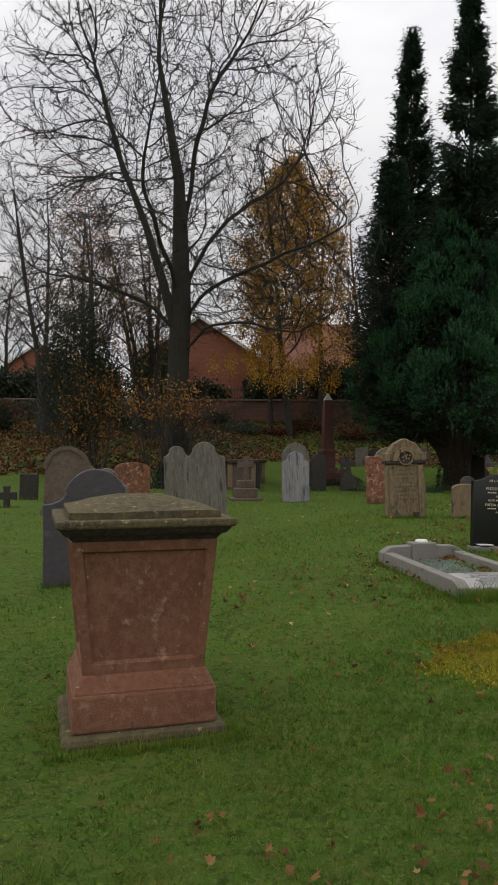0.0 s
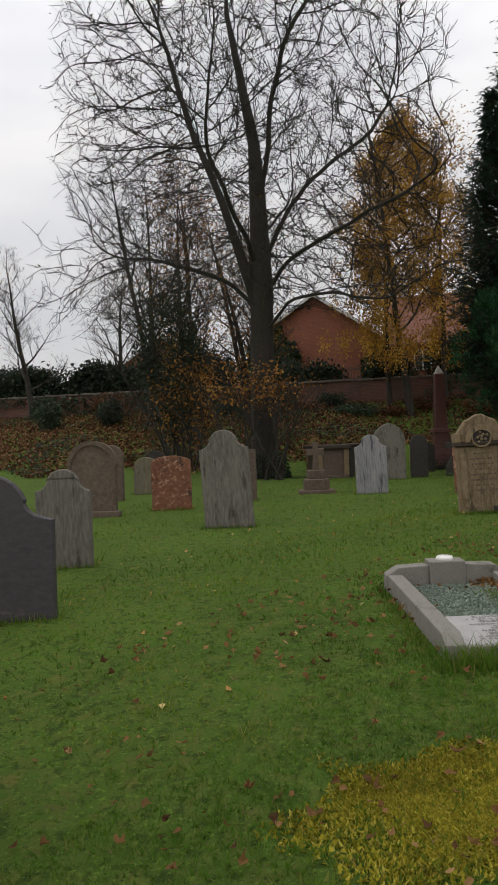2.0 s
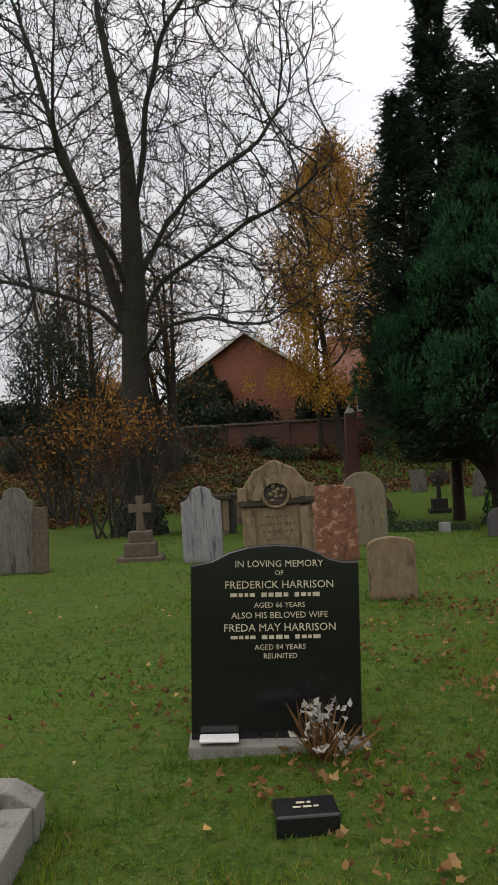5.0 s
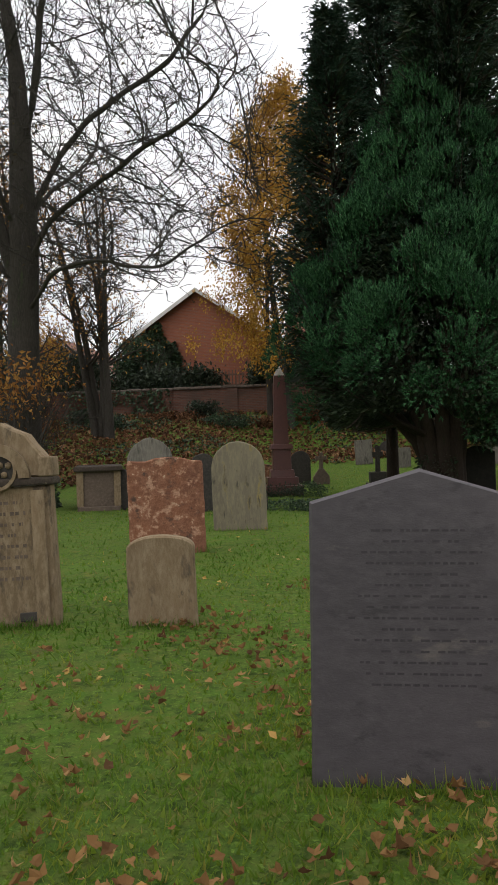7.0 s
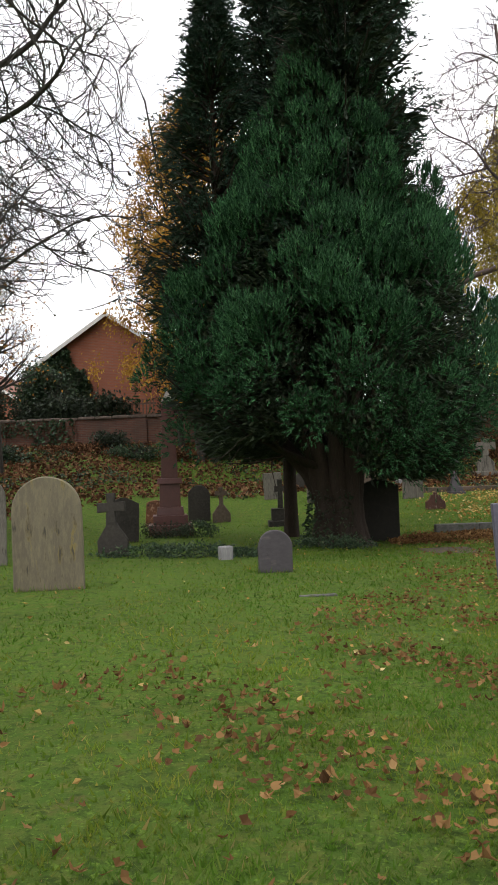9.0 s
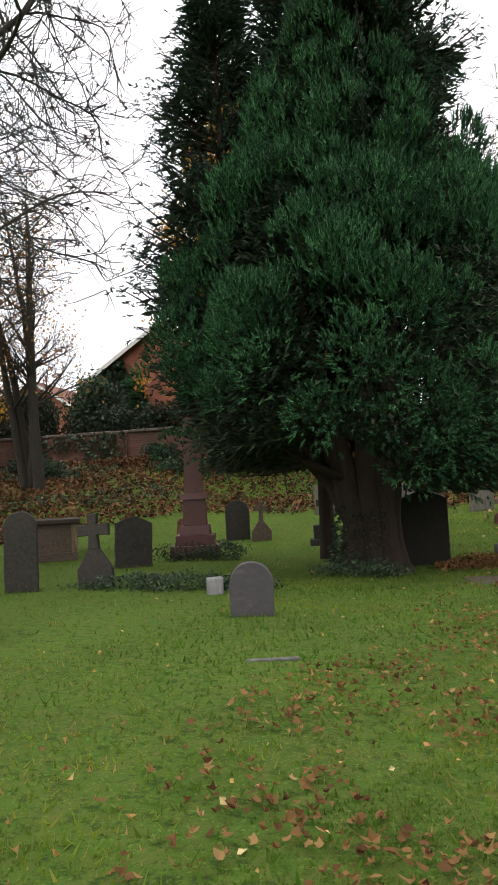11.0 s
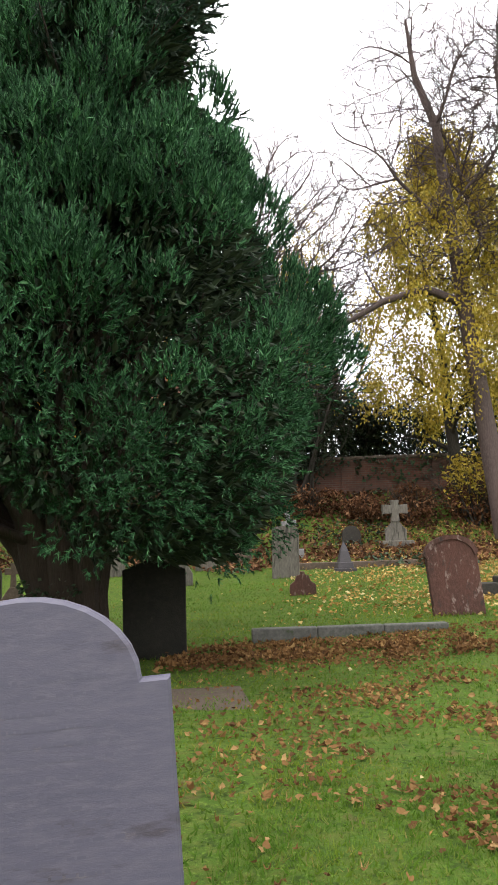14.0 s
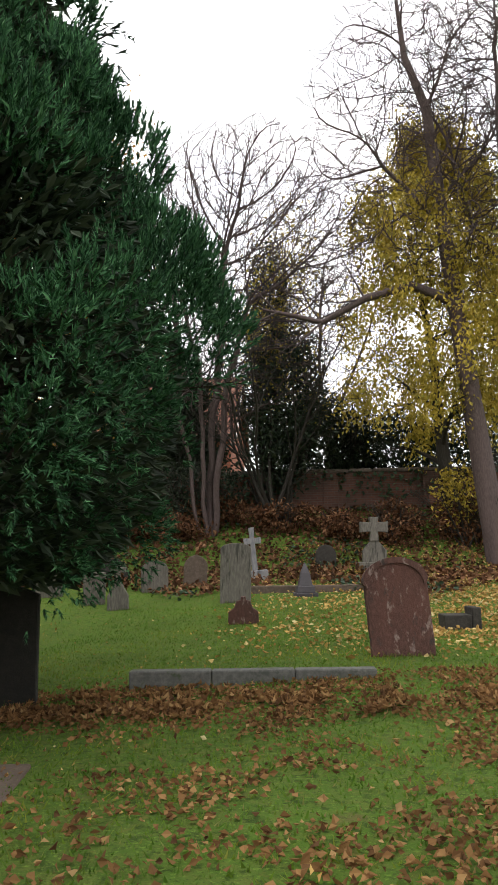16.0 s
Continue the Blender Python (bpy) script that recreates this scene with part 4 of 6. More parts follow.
headstone(5.3, 34.6, 0.6, 0.85, "square", M_GREY, 10, 0.12, 0, -3, "grey square headstone near the bank", seed=38, jag=.006)
headstone(7.6, 34.9, 0.6, 0.7, "oval", M_GREY, 10, 0.12, 0, 0, "grey oval-topped headstone near the far kerb", seed=39, jag=.008)
headstone(-4.4, 20.8, 0.6, 0.95, "round", M_DARK, 8, 0.12, 0, -2, "dark round headstone at the bank foot", seed=40, jag=.01)
headstone(-3.9, 16.6, 0.5, 1.15, "round", M_BROWN, 8, 0.14, 0, 1, "slim brown round-topped headstone", seed=41, jag=.01)
headstone(-4.9, 17.6, 0.42, 0.6, "square", M_DARK, 8, 0.12, 0, 2, "low dark square stone", seed=42, jag=.01)
headstone(0.35, 23.2, 0.4, 0.85, "round", M_DARK, 8, 0.12, 0, 2, "small dark round headstone", seed=43, jag=.01)

# ---- headstone with carved roundel ----
def arched_memorial():
    t = thing("headstone", 3.05, 13.1, 8, "buff sandstone headstone with arched pediment and carved roundel", "headstone", "headstones", 1, -2)
    FEET.append((3.05, 13.1, 0.75, 8)); FEET.append((3.05, 13.02, 0.75, 8))
    a, th = 0.34, 0.14
    part("slab", slab([(-a - .01, -.1), (a + .01, -.1), (a, .93), (-a, .93)], th, 0.015, 0.004, 3), M_BUFF, t)
    for s in (-1, 1):
        part("pilaster", box(s * 0.26 - 0.045, s * 0.26 + 0.045, -th / 2 - 0.03, -th / 2 + 0.002, 0.0, 0.90, 0.008), M_BUFF, t)
    part("string_course", box(-a - 0.03, a + 0.03, -th / 2 - .04, th / 2 + .03, 0.932, 0.985, 0.012), M_CAPUNDER, t, "dark moulded string course")
    top = [(-a - .02, .985), (a + .02, .985), (a + .02, 1.06), (a - .03, 1.13), (a - .1, 1.22), (.2, 1.28), (.1, 1.325), (.03, 1.365), (-.03, 1.365), (-.1, 1.325), (-.2, 1.28), (-a + .1, 1.22), (-a + .03, 1.13), (-a - .02, 1.06)]
    part("pediment", slab(top, th + .02, 0.015, 0.004, 5), M_BUFF, t, "lichened arched pediment")
    bm = bmesh.new()
    ring = []
    for k in range(25):
        an = math.pi * k / 24
        ring.append([bm.verts.new((r * math.cos(an), y, 0.985 + r * math.sin(an) * 1.05)) for r, y in ((.15, -.082), (.15, -.118), (.225, -.118), (.225, -.082))])
    for p, q in zip(ring, ring[1:]):
        for i in range(4):
            bm.faces.new((p[i], p[(i + 1) % 4], q[(i + 1) % 4], q[i]))
    bmesh.ops.recalc_face_normals(bm, faces=bm.faces[:])
    part("arch_moulding", bm, M_BUFF, t)
    bm = bmesh.new()
    bmesh.ops.create_cone(bm, cap_ends=True, segments=28, radius1=0.125, radius2=0.125, depth=0.016)
    o = part("roundel", bm, M_DARK, t, "dark sunk roundel"); o.matrix_basis = pose(0, -.085, 1.045, 90)
    bm = bmesh.new()
    for k in range(9):
        an = k * 2.4
        m = Matrix.Translation((math.cos(an) * .018 * k ** .75, math.sin(an) * .018 * k ** .75, 0)) @ Matrix.Diagonal((1, 1, .6, 1))
        bmesh.ops.create_icosphere(bm, subdivisions=1, radius=.026, matrix=m)
    c = part("carving", bm, M_BUFF, o, "carved flowers", True); c.matrix_basis = pose(0, 0, .012)
    bm = bmesh.new()
    ring = []
    for k in range(29):
        an = 2 * math.pi * k / 28
        ring.append([bm.verts.new((r * math.cos(an), r * math.sin(an), z)) for r, z in ((.112, 0), (.118, .03), (.14, .03), (.146, 0))])
    for p, q in zip(ring, ring[1:]):
        for i in range(3):
            bm.faces.new((p[i], p[i + 1], q[i + 1], q[i]))
    c = part("rim", bm, M_BUFF, o); c.matrix_basis = pose(0, 0, 0)
    for s in (-1, 1):
        part("shoulder_block", box(s * .325 - .045, s * .325 + .045, -.11, .09, .985, 1.12, .012), M_BUFF, t)
    part("inscription", bars(0.42, 0.28, 0.86, 8, -th / 2 - .0022, random.Random(8), .35), M_BROWN, t, "faded inscription")["kind"] = "stuff"
    part("broken_foot", box(.10, .22, -th / 2 - .02, -th / 2 + .002, .03, .09, .006), M_DARK, t, "dark break in the foot")

arched_memorial()

# ---- crosses, obelisk and chest tombs ----
def cross_bm(w, h, d, arm_z, arm_w, waist=0.8):
    o = [(-d / 2, 0), (d / 2, 0), (d / 2 * waist, arm_z - d / 2), (w / 2, arm_z - d / 2 * 1.15), (w / 2, arm_z + d / 2 * 1.15), (d / 2 * waist, arm_z + d / 2), (d / 2, h), (-d / 2, h), (-d / 2 * waist, arm_z + d / 2), (-w / 2, arm_z + d / 2 * 1.15), (-w / 2, arm_z - d / 2 * 1.15), (-d / 2 * waist, arm_z - d / 2)]
    return slab(o, arm_w, 0.012, 0.004, 4)

def stepped_cross(x, y, turn, steps, cross, mt, label, lean=0, side=0, dome=None):
    t = thing("cross_memorial", x, y, turn, label, "cross", "stone crosses", lean, side)
    FEET.append((x, y, steps[0][0] if steps else .4, turn))
    z = -0.06
    for w, h in steps:
        part("step", roughen(box(-w / 2, w / 2, -w * .38, w * .38, z, z + h, 0.02), 0.008, 6, w), mt, t)
        z += h - 0.002
    if dome:
        w, h = dome
        part("shoulder", slab([(-w / 2, z - .02), (w / 2, z - .02), (w / 2, z + h * .55), (w * .3, z + h * .8), (w * .15, z + h), (-w * .15, z + h), (-w * .3, z + h * .8), (-w / 2, z + h * .55)], .12, .015, .004, 2), mt, t)
        z += h - .01
    o = part("cross", cross_bm(*cross), mt, t)
    o.location = (0, 0, z)
    return t

stepped_cross(0.2, 17.3, 12, [(.72, .13), (.5, .22), (.36, .18)], (.36, .56, .13, .36, .12), M_BROWN, "brown stone cross on a stepped pinkish base")
stepped_cross(4.0, 31.3, 14, [], (.34, .5, .12, .33, .1), M_BROWN, "small stone cross with a shouldered base", dome=(.5, .55))
stepped_cross(5.70, 30.1, 8, [(.66, .2), (.48, .32)], (.3, .75, .14, .5, .13), M_DARK, "dark cross on a two-step plinth")
stepped_cross(3.25, 22.75, 6, [], (.46, .5, .15, .27, .12), M_DARK, "rough flared stone cross on a tapered shaft", 2, -2, dome=(.5, .62))
stepped_cross(12.75, 37.9, 4, [(.9, .25)], (.72, .62, .24, .36, .2), M_GREY, "large pale weathered cross on a tapering base", dome=(.62, .55))
stepped_cross(9.75, 36.6, 8, [(.6, .25)], (.42, 1.05, .14, .72, .12), M_BLUEGREY, "pale marble cross leaning near the bank", 0, -5)
stepped_cross(7.25, 33.0, 8, [], (.3, .42, .1, .25, .1), M_GREY, "grey ringed cross on a square shaft", dome=(.42, .6))
stepped_cross(-4.6, 15.2, 10, [], (.4, .5, .14, .3, .1), M_DARK, "small dark cross by the brown headstone")

def obelisk(x, y, turn, mt, label, base, shaft, name="obelisk"):
    t = thing(name, x, y, turn, label, "obelisk")
    FEET.append((x, y, base[0][0], turn))
    z = -0.05
    for w, h, tp in base:
        part("pedestal_step", box(-w / 2, w / 2, -w / 2, w / 2, z, z + h, 0.012, (tp, tp)), mt, t)
        z += h - 0.002
    w, h, tp = shaft
    part("shaft", box(-w / 2, w / 2, -w / 2, w / 2, z, z + h, 0.008, (tp, tp)), mt, t)
    z += h - .002
    bm = bmesh.new()
    bmesh.ops.create_cone(bm, cap_ends=True, segments=4, radius1=w * tp * .707, radius2=0.01, depth=w * .7)
    o = part("point", bm, M_PALE if name == "obelisk" else mt, t, "weathered pyramidal tip"); o.matrix_basis = pose(0, 0, z + w * .35, 0, 0, 45)

obelisk(3.12, 28.4, 12, M_GRANRED, "tall red granite obelisk on a stepped pedestal", [(1.05, .3, 1), (.82, .22, 1), (.66, .2, .92), (.5, .55, .96), (.62, .14, .9)], (.4, 1.85, .72))
obelisk(10.95, 34.2, 6, M_SLATE, "small dark obelisk-shaped stone with a finial", [(.5, .1, 1), (.4, .14, .9)], (.3, .28, .6), "stone_marker")

def chest_tomb(x, y, turn, w, d, h, label):
    t = thing("chest_tomb", x, y, turn, label, "tomb", "chest tombs")
    FEET.append((x, y, w, turn))
    part("base", box(-w / 2 - .06, w / 2 + .06, -d / 2 - .06, d / 2 + .06, -.08, .1, .015), M_BROWN, t)
    part("chest", box(-w / 2, w / 2, -d / 2, d / 2, .095, h - .1, .012), M_BROWN, t)
    for sx in (-1, 1):
        for sy in (-1, 1):
            part("pilaster", box(sx * w / 2 - .07, sx * w / 2 + .07, sy * d / 2 - .05, sy * d / 2 + .05, .1, h - .1, .01), M_BUFF, t)
    part("ledger", roughen(box(-w / 2 - .12, w / 2 + .12, -d / 2 - .12, d / 2 + .12, h - .102, h, .025), .006, 5), M_CAPUNDER, t, "overhanging ledger slab")

chest_tomb(-0.25, 23.6, 20, .75, 1.4, .92, "brown stone chest tomb with a heavy ledger")
chest_tomb(0.0, 28.0, 25, .9, 1.3, .8, "weathered chest tomb by the bank")

def pointed_marker():
    t = thing("headstone", 9.88, 31.4, 4, "small rust-red stone marker with ogee top", "headstone", "headstones")
    FEET.append((9.88, 31.4, .5, 4))
    part("slab", slab([(-.27, -.08), (.27, -.08), (.26, .2), (.16, .27), (.12, .38), (.05, .4), (.04, .46), (-.04, .46), (-.05, .4), (-.12, .38), (-.16, .27), (-.26, .2)], .14, .012, .004, 3), M_REDDARK, t)

pointed_marker()

def ledge():
    t = thing("grave_kerb", 10.39, 26.55, 4, "long low grey stone grave kerb", "kerb", z=gzf(10.4, 26.5) - .035)
    for x0, x1 in ((-1.34, -.45), (-.446, .45), (.454, 1.34)):
        part("kerb_stone", roughen(box(x0, x1, -.09, .09, -.06, .19, .02), .006, 5, x0), M_KERBOLD, t)
    for k in range(14):
        FEET.append((10.39 + (k - 6.5) * .19, 26.43 + (k - 6.5) * .013, .25, 4))
    k2 = thing("grave_kerb", 11.2, 34.6, 5, "low dark stone kerb round the small marker", "kerb")
    part("kerb_stone", roughen(box(-1.5, 1.6, -.08, .08, -.08, .14, .02), .006, 5), M_BROWN, k2)
    b = thing("stone_box", 13.5, 31.2, 8, "low dark green-stained stone trough", "trough")
    part("trough", roughen(box(-.28, .18, -.18, .18, -.05, .22, .02), .006, 5), M_DARK, b)
    part("end_block", roughen(box(.184, .34, -.2, .2, -.05, .34, .02), .006, 5), M_DARK, b)
    f = thing("flat_ledger", 8.75, 22.9, 10, "flat earth-stained ledger stone sunk in the grass", "ledger")
    part("ledger", roughen(box(-.42, .42, -.5, .5, -.05, .012, .02), .012, 4), M_EARTH, f)
    e = thing("sunken_kerb", 6.57, 18.2, 14, "mossy strip of stone kerb almost sunk in the grass", "kerb")
    part("kerb_stone", roughen(box(-.2, .2, -.03, .03, -.06, .016, .012), .012, 5), M_KERBOLD, e)
    l = thing("stone_block", 5.22, 21.8, 20, "small pale grey stone block in the grass", "stone")
    part("block", roughen(box(-.1, .1, -.09, .09, -.03, .2, .02), .01, 6), M_BLUEGREY, l)

ledge()

# ---- trees ----
class Wood:
    """Gathers tapered tubes into one mesh, and keeps the twig ends."""
    def __init__(self, seed):
        self.r = random.Random(seed)
        self.v, self.f, self.ends, self.n, self.thick = [], [], [], 0, []
    def tube(self, pts, radii, sides):
        base = self.n
        up = Vector((0.31, 0.17, 0.93))
        m = len(pts)
        for i, (p, rad) in enumerate(zip(pts, radii)):
            d = (pts[min(i + 1, m - 1)] - pts[max(i - 1, 0)])
            a = d.cross(up)
            a = a.normalized() if a.length > 1e-5 else Vector((1, 0, 0))
            b = d.cross(a).normalized()
            for k in range(sides):
                an = 2 * math.pi * k / sides
                self.v.append(p + (a * math.cos(an) + b * math.sin(an)) * rad)
        for i in range(m - 1):
            for k in range(sides):
                q, w = base + i * sides + k, base + i * sides + (k + 1) % sides
                self.f.append((q, w, w + sides, q + sides)); self.thick.append(sides >= 7)
        self.n += m * sides
    def limb(self, p, d, length, rad, level, top, up=0.12, wander=0.22, kids=(6, 6, 6, 5), spread=(30, 62), droop=0.0, tip=0.3, minr=0.0065, first=0.25):
        r = self.r
        n = max(2, min(9, int(length / (0.55 if level < top - 1 else 0.28)))) if level < top else 3
        step = length / n
        pts, radii, dirs = [p.copy()], [rad], [d.copy()]
        d = d.normalized()
        for i in range(n):
            d = (d + Vector((r.uniform(-1, 1), r.uniform(-1, 1), r.uniform(-1, 1))) * (wander if level < top else .36) + Vector((0, 0, up - droop * i / n))).normalized()
            p = p + d * step
            pts.append(p.copy()); dirs.append(d.copy())
            radii.append(max(minr, rad * (1 - (1 - tip) * (i + 1) / n)))
        self.tube(pts if level < top else [pts[0], pts[1], pts[3]], radii if level < top else [radii[0], radii[1], radii[3]], 7 if rad > .12 else 5 if rad > .03 else 3)
        if level >= top:
            self.ends.append((pts[-1], d)); self.ends.append((pts[1], d))
            return pts
        k = kids[min(level, len(kids) - 1)]
        for j in range(k):
            f = first + (1 - first) * (j + r.random() * 0.8) / k
            i = min(n - 1, int(f * n)); g = f * n - i
            q = pts[i].lerp(pts[i + 1], min(g, 1))
            rr = radii[i] * (1 - g) + radii[i + 1] * min(g, 1)
            ax = dirs[i + 1].cross(Vector((r.uniform(-1, 1), r.uniform(-1, 1), r.uniform(-1, 1))))
            ax = ax.normalized() if ax.length > 1e-4 else Vector((1, 0, 0))
            nd = Matrix.Rotation(radians(r.uniform(*spread)), 3, ax) @ dirs[i + 1]
            self.limb(q, nd, length * r.uniform(.42, .66) * (1.05 - .3 * f), max(minr, rr * r.uniform(.48, .66)), level + 1, top, up, wander * 1.1, kids, spread, droop, tip, minr, first)
        self.limb(pts[-1], d, min(length * .4, .7), radii[-1], top, top, up, wander, kids, spread, droop, tip, minr)
        return pts
    def mesh(self, mt, name="wood"):
        return raw_mesh(np.array([tuple(v) for v in self.v]), np.array(self.f), mt, name, True)
    def parts(self, mt, parent, label=""):
        """The trunk and the finer branches as two parts."""
        V, F, k = np.array([tuple(v) for v in self.v]), np.array(self.f), np.array(self.thick)
        for nm, fs in (("trunk", F[k]), ("branchwork", F[~k])):
            if len(fs):
                used, inv = np.unique(fs, return_inverse=True)
                part(nm, raw_mesh(V[used], inv.reshape(fs.shape), mt, nm, True), mt, parent, label if nm == "trunk" else "")

def leaf_ends(w, per, size, seed, spread=0.12, hang=-0.4, ratio=.55):
    r = np.random.default_rng(seed)
    E = np.array([tuple(p) for p, _ in w.ends]); D = np.array([tuple(d) for _, d in w.ends])
    idx = r.integers(0, len(E), int(len(E) * per))
    P = E[idx] + r.normal(0, spread, (len(idx), 3))
    return leaves(P, D[idx] * .4 + r.normal(0, .6, (len(idx), 3)) + (0, 0, hang), size * r.uniform(.6, 1.3, len(idx)), r, ratio, .3)

def tree_thing(x, y, label, category="tree", turn=0.0, group="", sink=0.1):
    return thing("tree", x, y, turn, label, category, group, z=gzf(x, y) - sink)

def grow_crown(w, leads, A, step, reach, rr, tip=.0085, twigs=2, power=2.35, lift=.1, twig=.42):
    """Fills the points A of a crown with branches that grow towards them from the leading limbs; wood thickens downwards."""
    pos, par = [], []
    for j, lead in enumerate(leads):
        prev = -1
        if j and pos:
            prev = int(np.argmin(np.linalg.norm(np.array(pos) - np.array(lead[0]), axis=1)))
        for p, q in zip(lead, lead[1:]):
            k = max(1, int((q - p).length / step))
            for i in range(k):
                c = np.array(p.lerp(q, i / k)) + rr.normal(0, .045, 3) * (1 if i or prev >= 0 else 0)
                pos.append(c); par.append(prev); prev = len(pos) - 1
    N = np.array(pos)
    best = np.full(len(A), 1e9); near = np.zeros(len(A), int)
    fresh = np.arange(len(N))
    live = np.ones(len(A), bool)
    for it in range(60):
        idx = np.flatnonzero(live)
        if not len(idx) or not len(fresh):
            break
        d = np.linalg.norm(A[idx][:, None] - N[fresh][None], axis=2) if len(fresh) < 900 else np.concatenate([np.linalg.norm(A[c][:, None] - N[fresh][None], axis=2) for c in np.array_split(idx, 12)])
        m = d.argmin(1); dm = d[np.arange(len(idx)), m]
        up = dm < best[idx]
        best[idx[up]] = dm[up]; near[idx[up]] = fresh[m[up]]
        live[best < reach] = False
        idx = np.flatnonzero(live & (best < 3.2))
        if not len(idx):
            break
        own, inv = np.unique(near[idx], return_inverse=True)
        v = A[idx] - N[near[idx]]; v /= np.linalg.norm(v, axis=1, keepdims=True)
        g = np.zeros((len(own), 3)); np.add.at(g, inv, v)
        g /= np.maximum(np.linalg.norm(g, axis=1, keepdims=True), 1e-6)
        back = np.array([par[o] if par[o] >= 0 else o for o in own])
        g += rr.normal(0, .2, g.shape) + (0, 0, lift) + .45 * (N[own] - N[back]) / step
        g /= np.maximum(np.linalg.norm(g, axis=1, keepdims=True), 1e-6)
        new_n = N[own] + g * step * rr.uniform(.8, 1.15, (len(own), 1))
        fresh = np.arange(len(N), len(N) + len(own))
        par += [int(o) for o in own]
        N = np.concatenate([N, new_n])
    n = len(N)
    area = np.zeros(n); kids = [[] for _ in range(n)]
    for i in range(n):
        if par[i] >= 0:
            kids[par[i]].append(i)
    # wood areas add up from the tips to the foot
    stack = [i for i in range(n) if par[i] < 0]
    order = []
    while stack:
        i = stack.pop(); order.append(i); stack += kids[i]
    for i in reversed(order):
        if not kids[i]:
            area[i] = tip ** power
        if par[i] >= 0:
            area[par[i]] += area[i]
    rad = area ** (1 / power)
    heads = [i for i in order if par[i] < 0]
    while heads:
        i = heads.pop()
        chain = [par[i], i] if par[i] >= 0 else [i]
        while kids[i]:
            nxt = max(kids[i], key=lambda c: area[c])
            heads += [c for c in kids[i] if c != nxt]
            chain.append(nxt); i = nxt
        if len(chain) < 2:
            continue
        pts = [Vector(N[c]) for c in chain]
        radii = [min(rad[c], rad[chain[1]]) for c in chain]
        # ease the run: each inner point drawn towards its neighbours
        pts = [pts[0]] + [pts[j] * .5 + (pts[j - 1] + pts[j + 1]) * .25 for j in range(1, len(pts) - 1)] + [pts[-1]]
        big = radii[0]
        w.tube(pts, radii, 8 if big > .09 else 5 if big > .028 else 3)
        d = (pts[-1] - pts[-2]).normalized()
        w.ends.append((pts[-1], d))
    small = np.flatnonzero(rad < tip * 3.6)
    for i in small:
        q = Vector(N[i]); d = Vector(N[i] - N[par[i]]).normalized() if par[i] >= 0 else Vector((0, 0, 1))
        for k in range(twigs):
            e = (d + Vector(rr.normal(0, .5, 3))).normalized()
            l = twig * rr.uniform(.5, 1.25)
            mid = q + e * l * .55
            end = mid + (e + Vector(rr.normal(0, .3, 3)) + Vector((0, 0, .2))).normalized() * l * .5
            w.tube([q, mid, end], [tip * .95, tip * .8, tip * .5], 3)
            if k == 0:
                w.ends.append((end, e))

